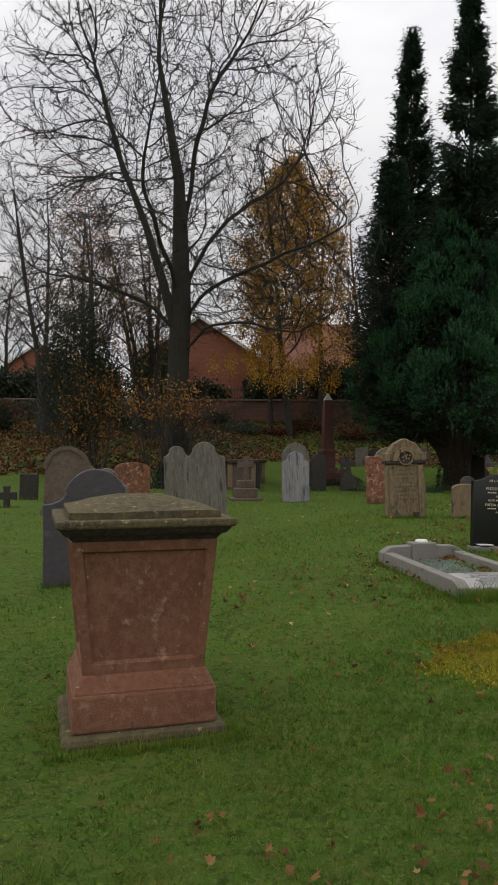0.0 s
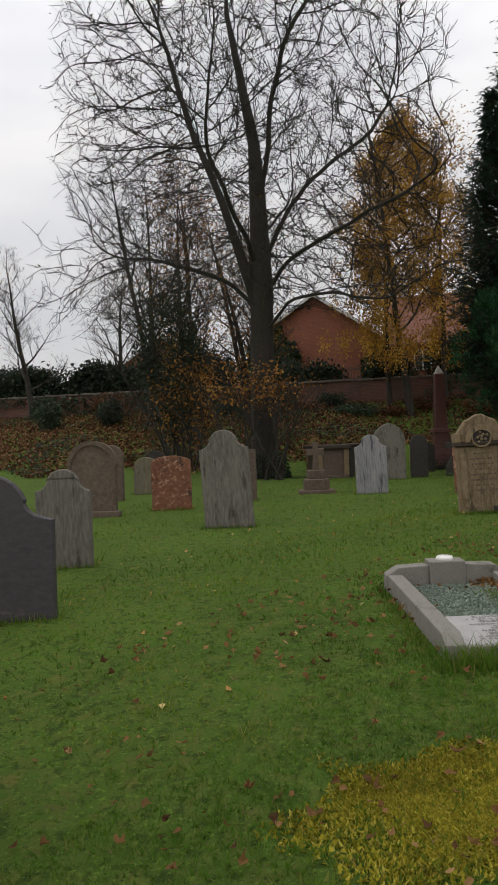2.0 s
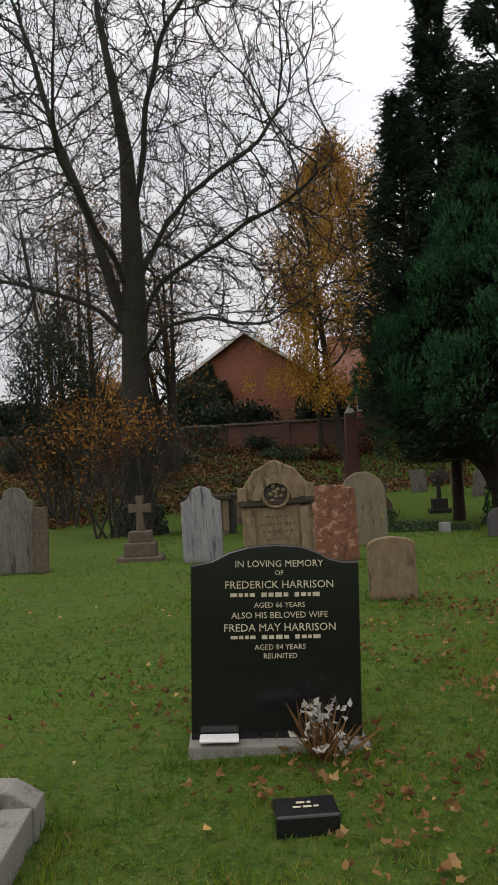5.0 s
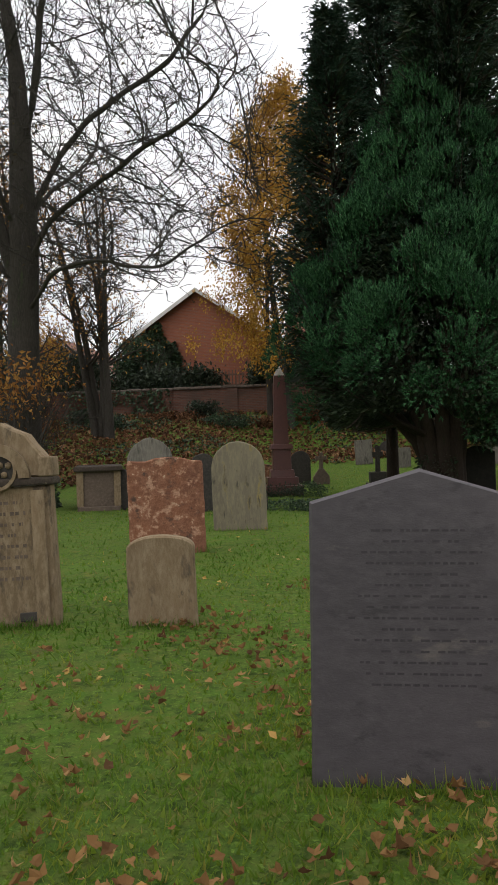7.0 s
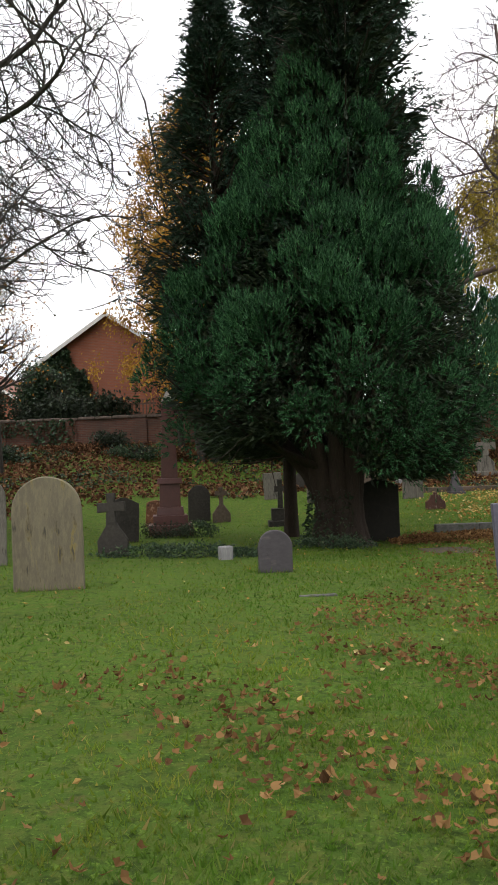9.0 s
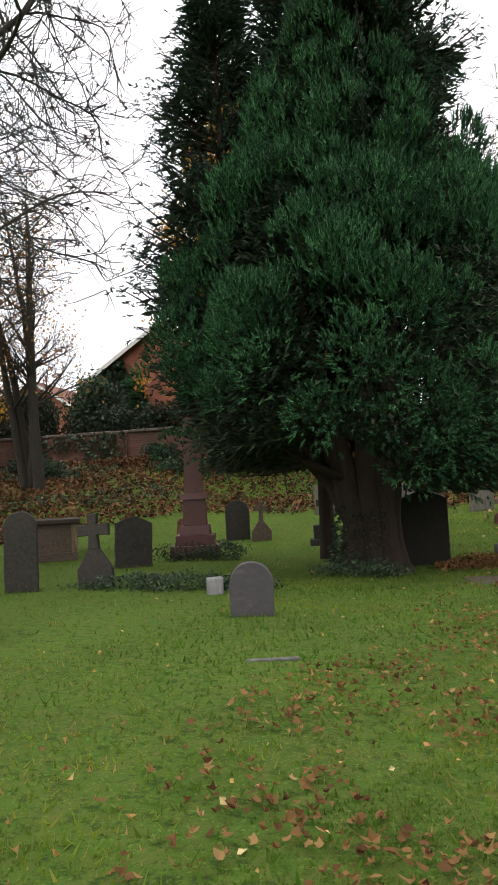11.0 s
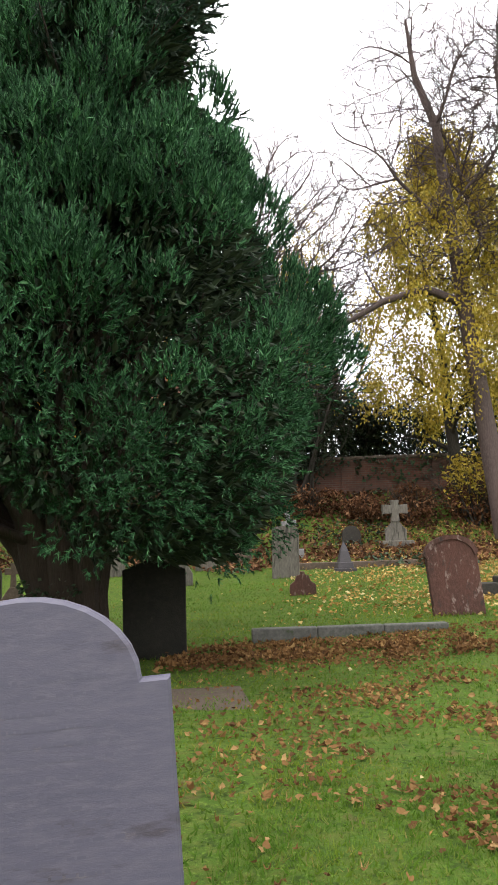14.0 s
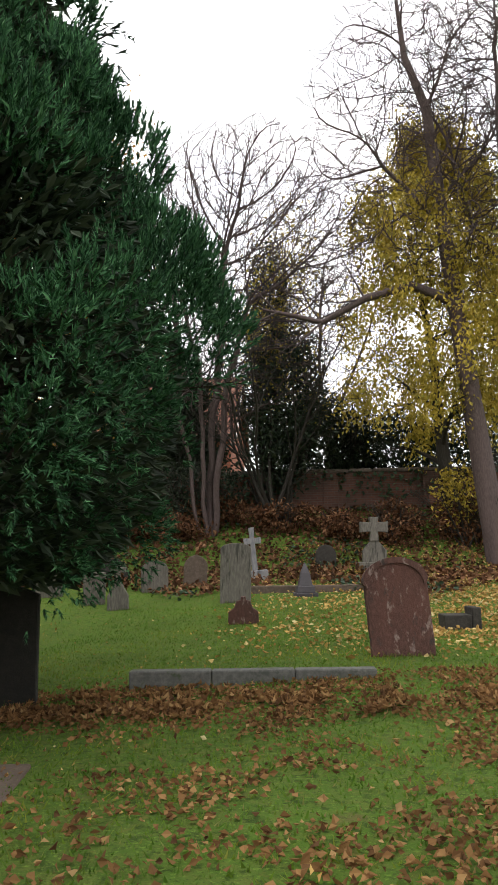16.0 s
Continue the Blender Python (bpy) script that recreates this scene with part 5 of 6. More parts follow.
# the great bare tree before the bank
def great_tree():
    t = tree_thing(-2.1, 24.0, "large leafless grey-barked tree with spreading limbs before the bank")
    w = Wood(21)
    P = lambda *c: Vector(c)
    trunk = [P(.0, 0, -.1), P(-.02, 0, .35), P(-.03, 0, 1.2), P(-.02, .05, 2.6), P(.02, .05, 4.2), P(.1, 0, 5.9)]
    w.tube(trunk, [.62, .46, .40, .36, .34, .33], 12)
    for a in range(6):
        an = a * 1.05 + .3
        w.tube([P(math.cos(an) * .25, math.sin(an) * .25, .8), P(math.cos(an) * .5, math.sin(an) * .5, .15), P(math.cos(an) * .85, math.sin(an) * .85, -.12)], [.14, .15, .08], 6)
    main = [P(.1, 0, 5.8), P(.05, .1, 8.3), P(0, .1, 10.0), P(-.35, .2, 12), P(-.7, .2, 14), P(-.6, .2, 16.2)]
    left = [P(.0, 0, 4.9), P(-.45, -.2, 6.6), P(-1.0, -.2, 8.4), P(-1.95, 0, 10.8), P(-2.5, 0, 13.0), P(-3.0, -.2, 14.6)]
    right = [P(.05, 0, 7.8), P(.3, .3, 9.2), P(.5, .3, 11), P(1.0, .2, 12.8), P(1.9, .2, 14.6)]
    rise = [P(.1, 0, 6.3), P(1.0, .2, 8.2), P(2.1, .6, 9.3), P(3.4, .9, 10.2), P(4.3, 1.1, 11.6)]
    long = [P(.1, 0, 5.4), P(.9, -.5, 6.3), P(2.4, -1.1, 6.9), P(4.0, -1.8, 7.4), P(5.2, -2.3, 7.9), P(6.0, -2.7, 8.2)]
    low_left = [P(-.05, 0, 5.0), P(-.7, -.3, 5.9), P(-1.9, -.6, 6.3), P(-3.3, -.9, 6.7)]
    low_right = [P(.1, 0, 4.3), P(.9, -.5, 5.2), P(1.7, -.9, 5.3), P(2.9, -1.5, 5.0), P(4.2, -2, 4.6)]
    back = [P(.05, .1, 6.0), P(-.3, 1.6, 7.4), P(.3, 3.4, 9.0)]
    front = [P(-.05, -.05, 6.4), P(-.5, -1.5, 8.0), P(-.9, -2.9, 9.6)]
    rr = np.random.default_rng(21)
    u = rr.normal(size=(12500, 3)); u /= np.linalg.norm(u, axis=1, keepdims=True)
    A = u * rr.random((12500, 1)) ** .36 * (5.8, 5.0, 8.1) + (-.05, -.2, 10.4)
    low = np.clip(rr.normal(size=(1300, 3)), -1.7, 1.7) * (1.5, 1.2, .75) + np.where(rr.random((1300, 1)) < .55, (-3.1, -1.0, 6.0), (3.3, -1.7, 5.9))
    A = np.concatenate([A[(A[:, 2] > 4.8 + .12 * np.hypot(A[:, 0], A[:, 1])) & (np.hypot(A[:, 0], A[:, 1]) > .5)], low])
    grow_crown(w, [main, left, right, rise, long, low_left, low_right, back, front], A, .29, .39, rr, .0096, 2, 2.7, twig=.46)
    w.tube(main, [.33, .25, .18, .12, .07, .03], 9)
    w.tube(left, [.18, .15, .11, .08, .05, .03], 8)
    w.parts(M_BARK, t, "dark grey trunk and main limbs")
    V, F = leaf_ends(w, .16, .1, 3, .05, -.6)
    part("withered_leaves", raw_mesh(V, F, M_BUD, "lv"), M_BUD, t, "sparse withered leaves")
    # ivy at the foot
    r = np.random.default_rng(8)
    n = 1500
    an = r.uniform(0, 2 * np.pi, n); z = r.uniform(0, 1.0, n) ** 1.3 - .1; rad = .62 - .2 * z + r.uniform(0, .12, n)
    V, F = leaves(np.c_[np.cos(an) * rad, np.sin(an) * rad, z], np.c_[np.cos(an), np.sin(an), r.uniform(-.6, .2, n)], r.uniform(.05, .1, n), r, .8, .2)
    part("ivy", raw_mesh(V, F, M_IVY, "ivy"), M_IVY, t, "dark ivy round the foot")

great_tree()

def bare_tree(x, y, h, rad, seed, label, stems=1, mt=None, leaf=None, per=0, lsize=.08, lean=(0, 0), kids=(7, 6, 5, 4), spread=(25, 55), up=.1, droop=0.0, top=4, turn=0, first=.3, hang=-.4, limb=.34):
    t = tree_thing(x, y, label, turn=turn)
    w = Wood(seed)
    r = w.r
    for s in range(stems):
        off = Vector((r.uniform(-.4, .4), r.uniform(-.3, .3), 0)) if stems > 1 else Vector()
        pts, p, d = [off.copy()], off.copy(), Vector((lean[0] + r.uniform(-.05, .05) * stems, lean[1], 1)).normalized()
        n = 8
        for i in range(n):
            d = (d + Vector((r.uniform(-.06, .06), r.uniform(-.06, .06), .03))).normalized()
            p = p + d * h * r.uniform(.92, 1.02) / n
            pts.append(p.copy())
        radii = [rad * (1.15 if i == 0 else 1) * (1 - .85 * i / n) for i in range(n + 1)]
        w.tube(pts, radii, 8)
        k = 15
        for j in range(k):
            f = first + (1 - first) * j / k
            i = min(n - 1, int(f * n)); g = f * n - i
            q = pts[i].lerp(pts[i + 1], g)
            an = j * 2.4 + r.uniform(-.5, .5)
            el = radians(r.uniform(22, 55))
            nd = Vector((math.cos(an) * math.cos(el), math.sin(an) * math.cos(el), math.sin(el)))
            w.limb(q, nd, h * limb * r.uniform(.7, 1.15) * (1.15 - .75 * f), radii[i] * .45, 1, top, up, .2, kids, spread, droop)
        w.limb(pts[-1], d, h * .12, radii[-1], 1, top, up, .2, kids, spread, droop)
    w.parts(mt or M_BARK, t)
    if leaf:
        V, F = leaf_ends(w, per, lsize, seed, .42, hang)
        part("foliage", raw_mesh(V, F, leaf, "lv"), leaf, t)
    return t

def crown(t, levels, widths, n, size, mt, seed, depth=.9, clumps=420, sag=.3):
    """A leafy crown: drooping clumps of small leaves in a tapering outline."""
    r = np.random.default_rng(seed)
    z = r.uniform(levels[0], levels[-1], clumps); an = r.uniform(0, 2 * np.pi, clumps)
    ra = np.interp(z, levels, widths) * (1 + .22 * np.sin(z * 2.1 + an * 2)) * np.sqrt(r.uniform(.12, 1.1, clumps))
    C = np.c_[np.cos(an) * ra, np.sin(an) * ra * depth, z]
    k = r.integers(0, clumps, n)
    P = C[k] + r.normal(0, 1, (n, 3)) * (.2, .2, sag)
    V, F = leaves(P, r.normal(0, .5, (n, 3)) + (0, 0, -.7), size * r.uniform(.6, 1.3, n), r, .55, .3)
    part("foliage", raw_mesh(V, F, mt, "lv"), mt, t)

birch = bare_tree(2.2, 40.2, 14.5, .2, 31, "golden-leaved birch at the foot of the wall", kids=(6, 5, 4), top=3, first=.3, limb=.3, droop=.1)
crown(birch, [2.7, 4.6, 8, 11.5, 15], [2.9, 3.7, 3.3, 2.2, .8], 40000, .135, M_GOLDLEAF, 131, clumps=330, sag=.34)
bare_tree(1.2, 41.2, 12.5, .14, 37, "slender birch with thin golden leaves", leaf=M_GOLDLEAF, per=14, lsize=.11, kids=(5, 5, 4), top=3, first=.3, limb=.26, droop=.1)
bare_tree(3.9, 40.8, 13, .17, 38, "thinning golden birch with pale stems by the wall", leaf=M_GOLDLEAF, per=5, lsize=.14, kids=(6, 5, 5), top=3, first=.35, limb=.24)
lime = bare_tree(15.2, 40.0, 10.2, .24, 32, "lime tree with hanging yellow-green leaves", kids=(6, 5, 4), top=3, first=.15, limb=.2, up=-.02, droop=.3)
crown(lime, [3.0, 4.5, 7.5, 10.5, 12.4], [1.8, 2.7, 2.8, 2.0, .8], 46000, .13, M_LIMELEAF, 132, clumps=330, sag=.4)
def fan_tree(x, y, stems, centre, size, count, seed, label, mt, step=.4, reach=.55, tip=.015, twigs=2, floor=3.0):
    """A leafless tree with a rounded crown of fine twigs on several slim stems."""
    t = tree_thing(x, y, label)
    w = Wood(seed)
    rr = np.random.default_rng(seed)
    u = rr.normal(size=(count, 3)); u /= np.linalg.norm(u, axis=1, keepdims=True)
    A = u * rr.random((count, 1)) ** .36 * size + centre
    grow_crown(w, [[Vector(c) for c in st] for st in stems], A[A[:, 2] > floor], step, reach, rr, tip, twigs, 2.5, twig=.55)
    w.parts(mt, t)
    return w

def leaning_tree():
    t = tree_thing(15.95, 38.4, "tall bare leaning tree with reddish bark beside the bank")
    w = Wood(33)
    P = lambda *c: Vector(c)
    pts = [P(.15, 0, -.1), P(0, 0, .8), P(-.35, 0, 4), P(-.7, 0, 7.4), P(-1.0, 0, 10.5), P(-1.2, 0, 13.0), P(-1.75, .1, 14.8), P(-1.9, .2, 16.8)]
    w.tube(pts, [.42, .32, .28, .24, .19, .14, .1, .05], 9)
    w.tube([P(-.75, 0, 7.2), P(-1.9, -.3, 7.6), P(-3.2, -.5, 7.2), P(-4.4, -.7, 6.5), P(-5.2, -.8, 6.7), P(-6.0, -.8, 6.9)], [.15, .13, .1, .08, .06, .03], 6)
    for q, l in ((P(-3.2, -.5, 7.2), 1.6), (P(-4.4, -.7, 6.5), 1.4), (P(-5.6, -.8, 6.8), 1.3)):
        for d in (P(-.5, .2, .8), P(-.6, -.3, -.4)):
            w.limb(q, d.normalized(), l, .035, 2, 4, kids=(5, 5, 4))
    rr = np.random.default_rng(33)
    u = rr.normal(size=(3200, 3)); u /= np.linalg.norm(u, axis=1, keepdims=True)
    A = u * rr.random((3200, 1)) ** .4 * (3.4, 2.6, 5.2) + (-1.5, 0, 12.2)
    grow_crown(w, [pts[3:], [P(-1.2, 0, 13), P(-.6, .1, 14.4), P(-.3, .1, 15.8)], [P(-.9, 0, 9.4), P(-2.0, -.2, 10.6), P(-3.0, -.3, 11.8)], [P(-1.0, 0, 10.2), P(.1, .1, 11.4), P(.9, .2, 12.6)]], A[A[:, 2] > 8], .38, .5, rr, .0115, 3, 2.4, twig=.6)
    w.parts(M_BARKR, t)

leaning_tree()
fan_tree(17.4, 39.0, [[(0, 0, 0), (-.1, 0, 4), (-.3, 0, 8), (-.5, 0, 12), (-.4, 0, 15.5)], [(-.2, 0, 6.5), (.9, .1, 9), (1.6, .1, 12)], [(-.3, 0, 7.6), (-1.5, -.1, 9.6), (-2.0, -.2, 12)]], (-.2, 0, 11.5), (3.4, 2.6, 6.2), 3400, 34, "tall bare tree with upswept branches", M_BARKR, .4, .5, .013, 3, 5.5)
fan_tree(8.1, 40.0, [[(0, 0, 0), (-.1, 0, 2.5), (-.2, .1, 5), (-.9, .1, 8)], [(.2, .1, 0), (.35, .1, 2.5), (.7, .2, 5), (1.4, .2, 7.6)], [(-.25, -.1, 0), (-.5, -.1, 2.6), (-1.3, 0, 5), (-2.2, 0, 7.2)], [(.05, .2, 0), (.1, .3, 3), (.4, .4, 6), (.5, .5, 9)]],
         (1.0, 0.0, 8.3), (3.8, 2.2, 5.0), 7820, 35, "pale many-stemmed bare tree with a rounded crown on the bank", M_BARKR, .32, .4, .0125)
bare_tree(9.9, 41.2, 9.5, .13, 36, "narrow birch with a few yellowing leaves", leaf=M_LIMELEAF, per=5, lsize=.12, kids=(6, 5, 4), top=3, first=.3, limb=.17)
bare_tree(-7.0, 33, 11.0, .14, 41, "thin leafless sapling trees on the bank", stems=3, kids=(5, 5, 3, 2), first=.25, limb=.22, leaf=M_BROWNLEAF, per=1.1, lsize=.12)
bare_tree(-10.5, 38, 12.5, .16, 42, "bare multi-stemmed trees by the wall", stems=3, kids=(5, 5, 3, 2), first=.3, limb=.22)
bare_tree(-4.6, 36, 10.0, .17, 43, "clump of slender bare stems on the bank", stems=5, mt=M_BARK, kids=(5, 4, 3, 2), first=.3, limb=.2, leaf=M_BROWNLEAF, per=.5, lsize=.12)
bare_tree(-18.7, 41, 9.0, .18, 45, "far bare tree with a reddish tint", kids=(6, 6, 4, 2), first=.2, limb=.34, leaf=M_BROWNLEAF, per=.3)
bare_tree(-14.5, 44, 8.5, .16, 46, "bare tree behind the hedge", kids=(6, 5, 4, 2), first=.2, limb=.36, leaf=M_GOLDLEAF, per=.4)
fan_tree(11.8, 44.5, [[(0, 0, 0), (.1, 0, 3), (-.2, 0, 6), (0, 0, 8.5)], [(0, 0, 2.8), (1.0, .1, 5), (1.8, .1, 7)], [(0, 0, 3.2), (-1.1, .1, 5.2), (-1.7, .1, 7)]], (.1, 0, 6.5), (2.9, 2.0, 3.6), 1100, 47, "bare tree beyond the wall", M_BARKR, .5, .7, .017, 2)
bare_tree(6.6, 44.5, 12, .2, 48, "bare twiggy tree beyond the wall", kids=(6, 6, 4, 2), first=.25, limb=.3)
bare_tree(20.5, 41, 13, .22, 49, "yellowing tree by the wall", leaf=M_LIMELEAF, per=9, lsize=.15, kids=(6, 5, 5), top=3, first=.2, limb=.3)

def leafy_bush(x, y, rx, ry, h, n, mt, size, label, seed, z=None, low=0.0, stems=True, name="bush", dens=.5, wood=None):
    """A shrub: stems, and leaves clumped round many small centres."""
    t = thing(name, x, y, 0, label, name, z=(gzf(x, y) if z is None else z) - .05)
    r = np.random.default_rng(seed)
    c = int(60 + 14 * rx * ry * h)
    u = r.normal(size=(c, 3)); u /= np.linalg.norm(u, axis=1, keepdims=True)
    C = u * r.uniform(.35, 1, (c, 1)) ** .5 * (rx * .85, ry * .85, (h - low) * .46) + (0, 0, low + (h - low) * .5)
    k = r.integers(0, c, n)
    P = C[k] + r.normal(0, 1, (n, 3)) * (min(rx * .17, .32), min(ry * .17, .32), min(h * .075, .3))
    P[:, 2] = P[:, 2].clip(.02)
    V, F = leaves(P, r.normal(size=(n, 3)) + (0, 0, -.1), size * r.uniform(.6, 1.3, n), r, .5, .3)
    part("foliage", raw_mesh(V, F, mt, "lv"), mt, t)
    if stems:
        w = Wood(seed)
        for j in range(6):
            q = Vector((w.r.uniform(-.2, .2) * rx, w.r.uniform(-.2, .2) * ry, 0))
            w.limb(q, Vector((w.r.uniform(-.5, .5), w.r.uniform(-.5, .5), 1)), h * .75, .025 + h * .004, 1, 3, .05, .18, (5, 5, 4), (25, 55))
        part("branchwork", w.mesh(wood or M_BARK), wood or M_BARK, t)
    return t

leafy_bush(-6.2, 28.2, 1.5, 1.2, 7.3, 9000, M_SHADELEAF, .12, "tall dark thin-leaved shrub tree beside the bank", 51, low=1.0)
leafy_bush(-5.6, 27.6, 1.4, 1.0, 4.2, 1100, M_BROWNLEAF, .13, "young tree with brown clinging leaves", 52, low=1.0)
leafy_bush(-2.5, 23.0, 1.6, .8, 3.4, 480, M_BROWNLEAF, .13, "sparse shrub with orange autumn leaves", 53, low=2.0)
leafy_bush(-1.7, 22.9, 1.5, .7, 3.0, 380, M_BROWNLEAF, .11, "sapling with a few rusty leaves", 54, low=2.2)
leafy_bush(10.4, 41.0, 1.5, 1.0, 6.2, 7000, M_SHADELEAF, .17, "dark holly tree in front of the wall", 55, low=1.0)
leafy_bush(9.9, 41.1, .75, .6, 9.2, 3200, M_SHADELEAF, .15, "ivy-clad stem rising above the holly", 155, low=3.5)
leafy_bush(9.95, 40.7, .8, .6, 8.6, 900, M_LIMELEAF, .14, "thin tree with yellowing leaves by the holly", 156, low=4.2)
leafy_bush(11.8, 43.4, 1.8, 1.0, 4.0, 5000, M_SHADELEAF, .2, "dark evergreen bush over the wall", 56, z=2.8)
leafy_bush(14.0, 43.4, 2.2, 1.0, 3.4, 5000, M_SHADELEAF, .2, "dark evergreen hedge over the wall", 57, z=2.8)
leafy_bush(18.0, 43.4, 2.8, 1.0, 4.2, 6000, M_SHADELEAF, .2, "dark evergreen trees over the wall", 58, z=2.8)
leafy_bush(-5.9, 44.2, 1.6, .8, 4.0, 6500, M_IVY, .2, "ivy climbing the house gable", 59, z=2.7)
leafy_bush(-4.0, 43.3, 3.2, .7, 2.5, 8000, M_SHADELEAF, .2, "dark hedge between house and wall", 60, z=2.7)
leafy_bush(1.3, 43.4, 1.5, .8, 3.0, 5000, M_SHADELEAF, .2, "dark shrub at the house corner", 61, z=2.7)
leafy_bush(5.4, 43.4, 2.8, .9, 3.6, 8000, M_SHADELEAF, .2, "dark bushes above the wall", 62, z=2.7)
leafy_bush(6.9, 43.7, 1.5, .7, 5.2, 7000, M_SHADELEAF, .2, "tall dark laurel above the wall", 72, z=2.7)
leafy_bush(-9.3, 43.4, 2.4, .9, 3.6, 8000, M_SHADELEAF, .2, "dark laurel above the wall", 63, z=2.7)
leafy_bush(-14.5, 43.4, 3.6, .9, 3.1, 9000, M_SHADELEAF, .2, "long dark hedge above the wall", 64, z=2.6)
leafy_bush(-21.5, 43.4, 4.0, .9, 3.4, 9000, M_SHADELEAF, .2, "dark hedge along the far wall", 65, z=2.6)
leafy_bush(-29.5, 43.4, 4.4, .9, 3.4, 8000, M_SHADELEAF, .2, "dark hedge at the far end", 66, z=2.6)
leafy_bush(-8.5, 35.0, 1.7, 1.2, 4.0, 1200, M_SHADELEAF, .12, "thin dark undergrowth on the bank", 67)
leafy_bush(-9.5, 40.5, 1.6, 1.0, 5.0, 1600, M_GOLDLEAF, .16, "yellowing shrub by the hedge", 68, low=1.5)
leafy_bush(17.0, 38.0, 1.0, .8, 1.2, 900, M_FALL, .12, "heap of rusty bracken by the leaning tree", 69)
leafy_bush(7.6, 40.9, 1.8, .8, 2.0, 2600, M_SHADELEAF, .13, "dark scrub at the wall foot", 70)
leafy_bush(15.3, 39.2, .8, .7, 2.4, 700, M_LIMELEAF, .14, "low yellow shoots at the lime's foot", 71, low=.8)
for i, hx in enumerate((-11.5, -15.5, -19.5, -23.5, -27.5)):
    leafy_bush(hx, 42.75, 2.4, .55, 3.0, 4500, M_SHADELEAF, .31, "dense dark hedge leaning over the wall", 300 + i, z=2.75, stems=False, name="hedge")
rb = random.Random(77)
for i in range(26):
    bx = -28 + i * 1.75 + rb.uniform(-.5, .5)
    leafy_bush(bx, 41.0 - rb.uniform(0, 1.6) - (2.5 if bx < -3 and i % 2 else 0), rb.uniform(.7, 1.4), .7, rb.uniform(.8, 1.7) * (.45 if -8 < bx < 4 else 1), 1100 if -8 < bx < 4 else 1500, (M_SHADELEAF, M_IVY, M_LITTER)[i % 3 if bx < 3 else 2], .14,
               ("dark bramble thicket on the bank", "ivy mound on the bank", "dead bracken tangle on the bank")[i % 3 if bx < 3 else 2], 200 + i, name="bramble")
for i, (bx, by, brx, bh) in enumerate(((4.6, 22.3, .75, .28), (3.7, 22.6, .8, .25), (5.5, 22.3, .5, .2), (6.9, 23.6, .8, .3), (3.1, 27.4, .8, .4), (3.9, 27.6, .5, .45))):
    leafy_bush(bx, by, brx, .32, bh, 900, M_IVY if i != 4 else M_SHADELEAF, .06, "low ivy clump in the lawn" if i < 4 else "low dark planting round the obelisk", 80 + i, stems=False, name="ivy_clump")

# ---- the yew and the tall cypresses behind it ----
def plumes(P, D, per, length, needle, r, ratio=.2, splay=.55):
    """Feathery twigs: flat needles set along a stalk and swept towards its tip."""
    n, m = len(P), len(P) * per
    D = D / np.linalg.norm(D, axis=1, keepdims=True)
    u = r.uniform(0, 1, m)
    DD = np.repeat(D, per, 0)
    Q = np.repeat(P, per, 0) + DD * (np.repeat(np.broadcast_to(length, n), per) * u)[:, None]
    E = DD + r.normal(0, 1, (m, 3)) * (np.repeat(np.broadcast_to(splay, n), per) * (1.1 - .6 * u))[:, None]
    E /= np.linalg.norm(E, axis=1, keepdims=True)
    S = np.cross(E, r.normal(size=(m, 3))); S /= np.maximum(np.linalg.norm(S, axis=1, keepdims=True), 1e-6)
    L = (np.repeat(np.broadcast_to(needle, n), per) * r.uniform(.6, 1.25, m) * (1.15 - .4 * u))[:, None]
    V = np.empty((m, 3, 3), np.float32)
    V[:, 0], V[:, 1], V[:, 2] = Q - S * L * ratio * .5, Q + S * L * ratio * .5, Q + E * L
    return V.reshape(-1, 3), np.arange(3 * m).reshape(-1, 3)

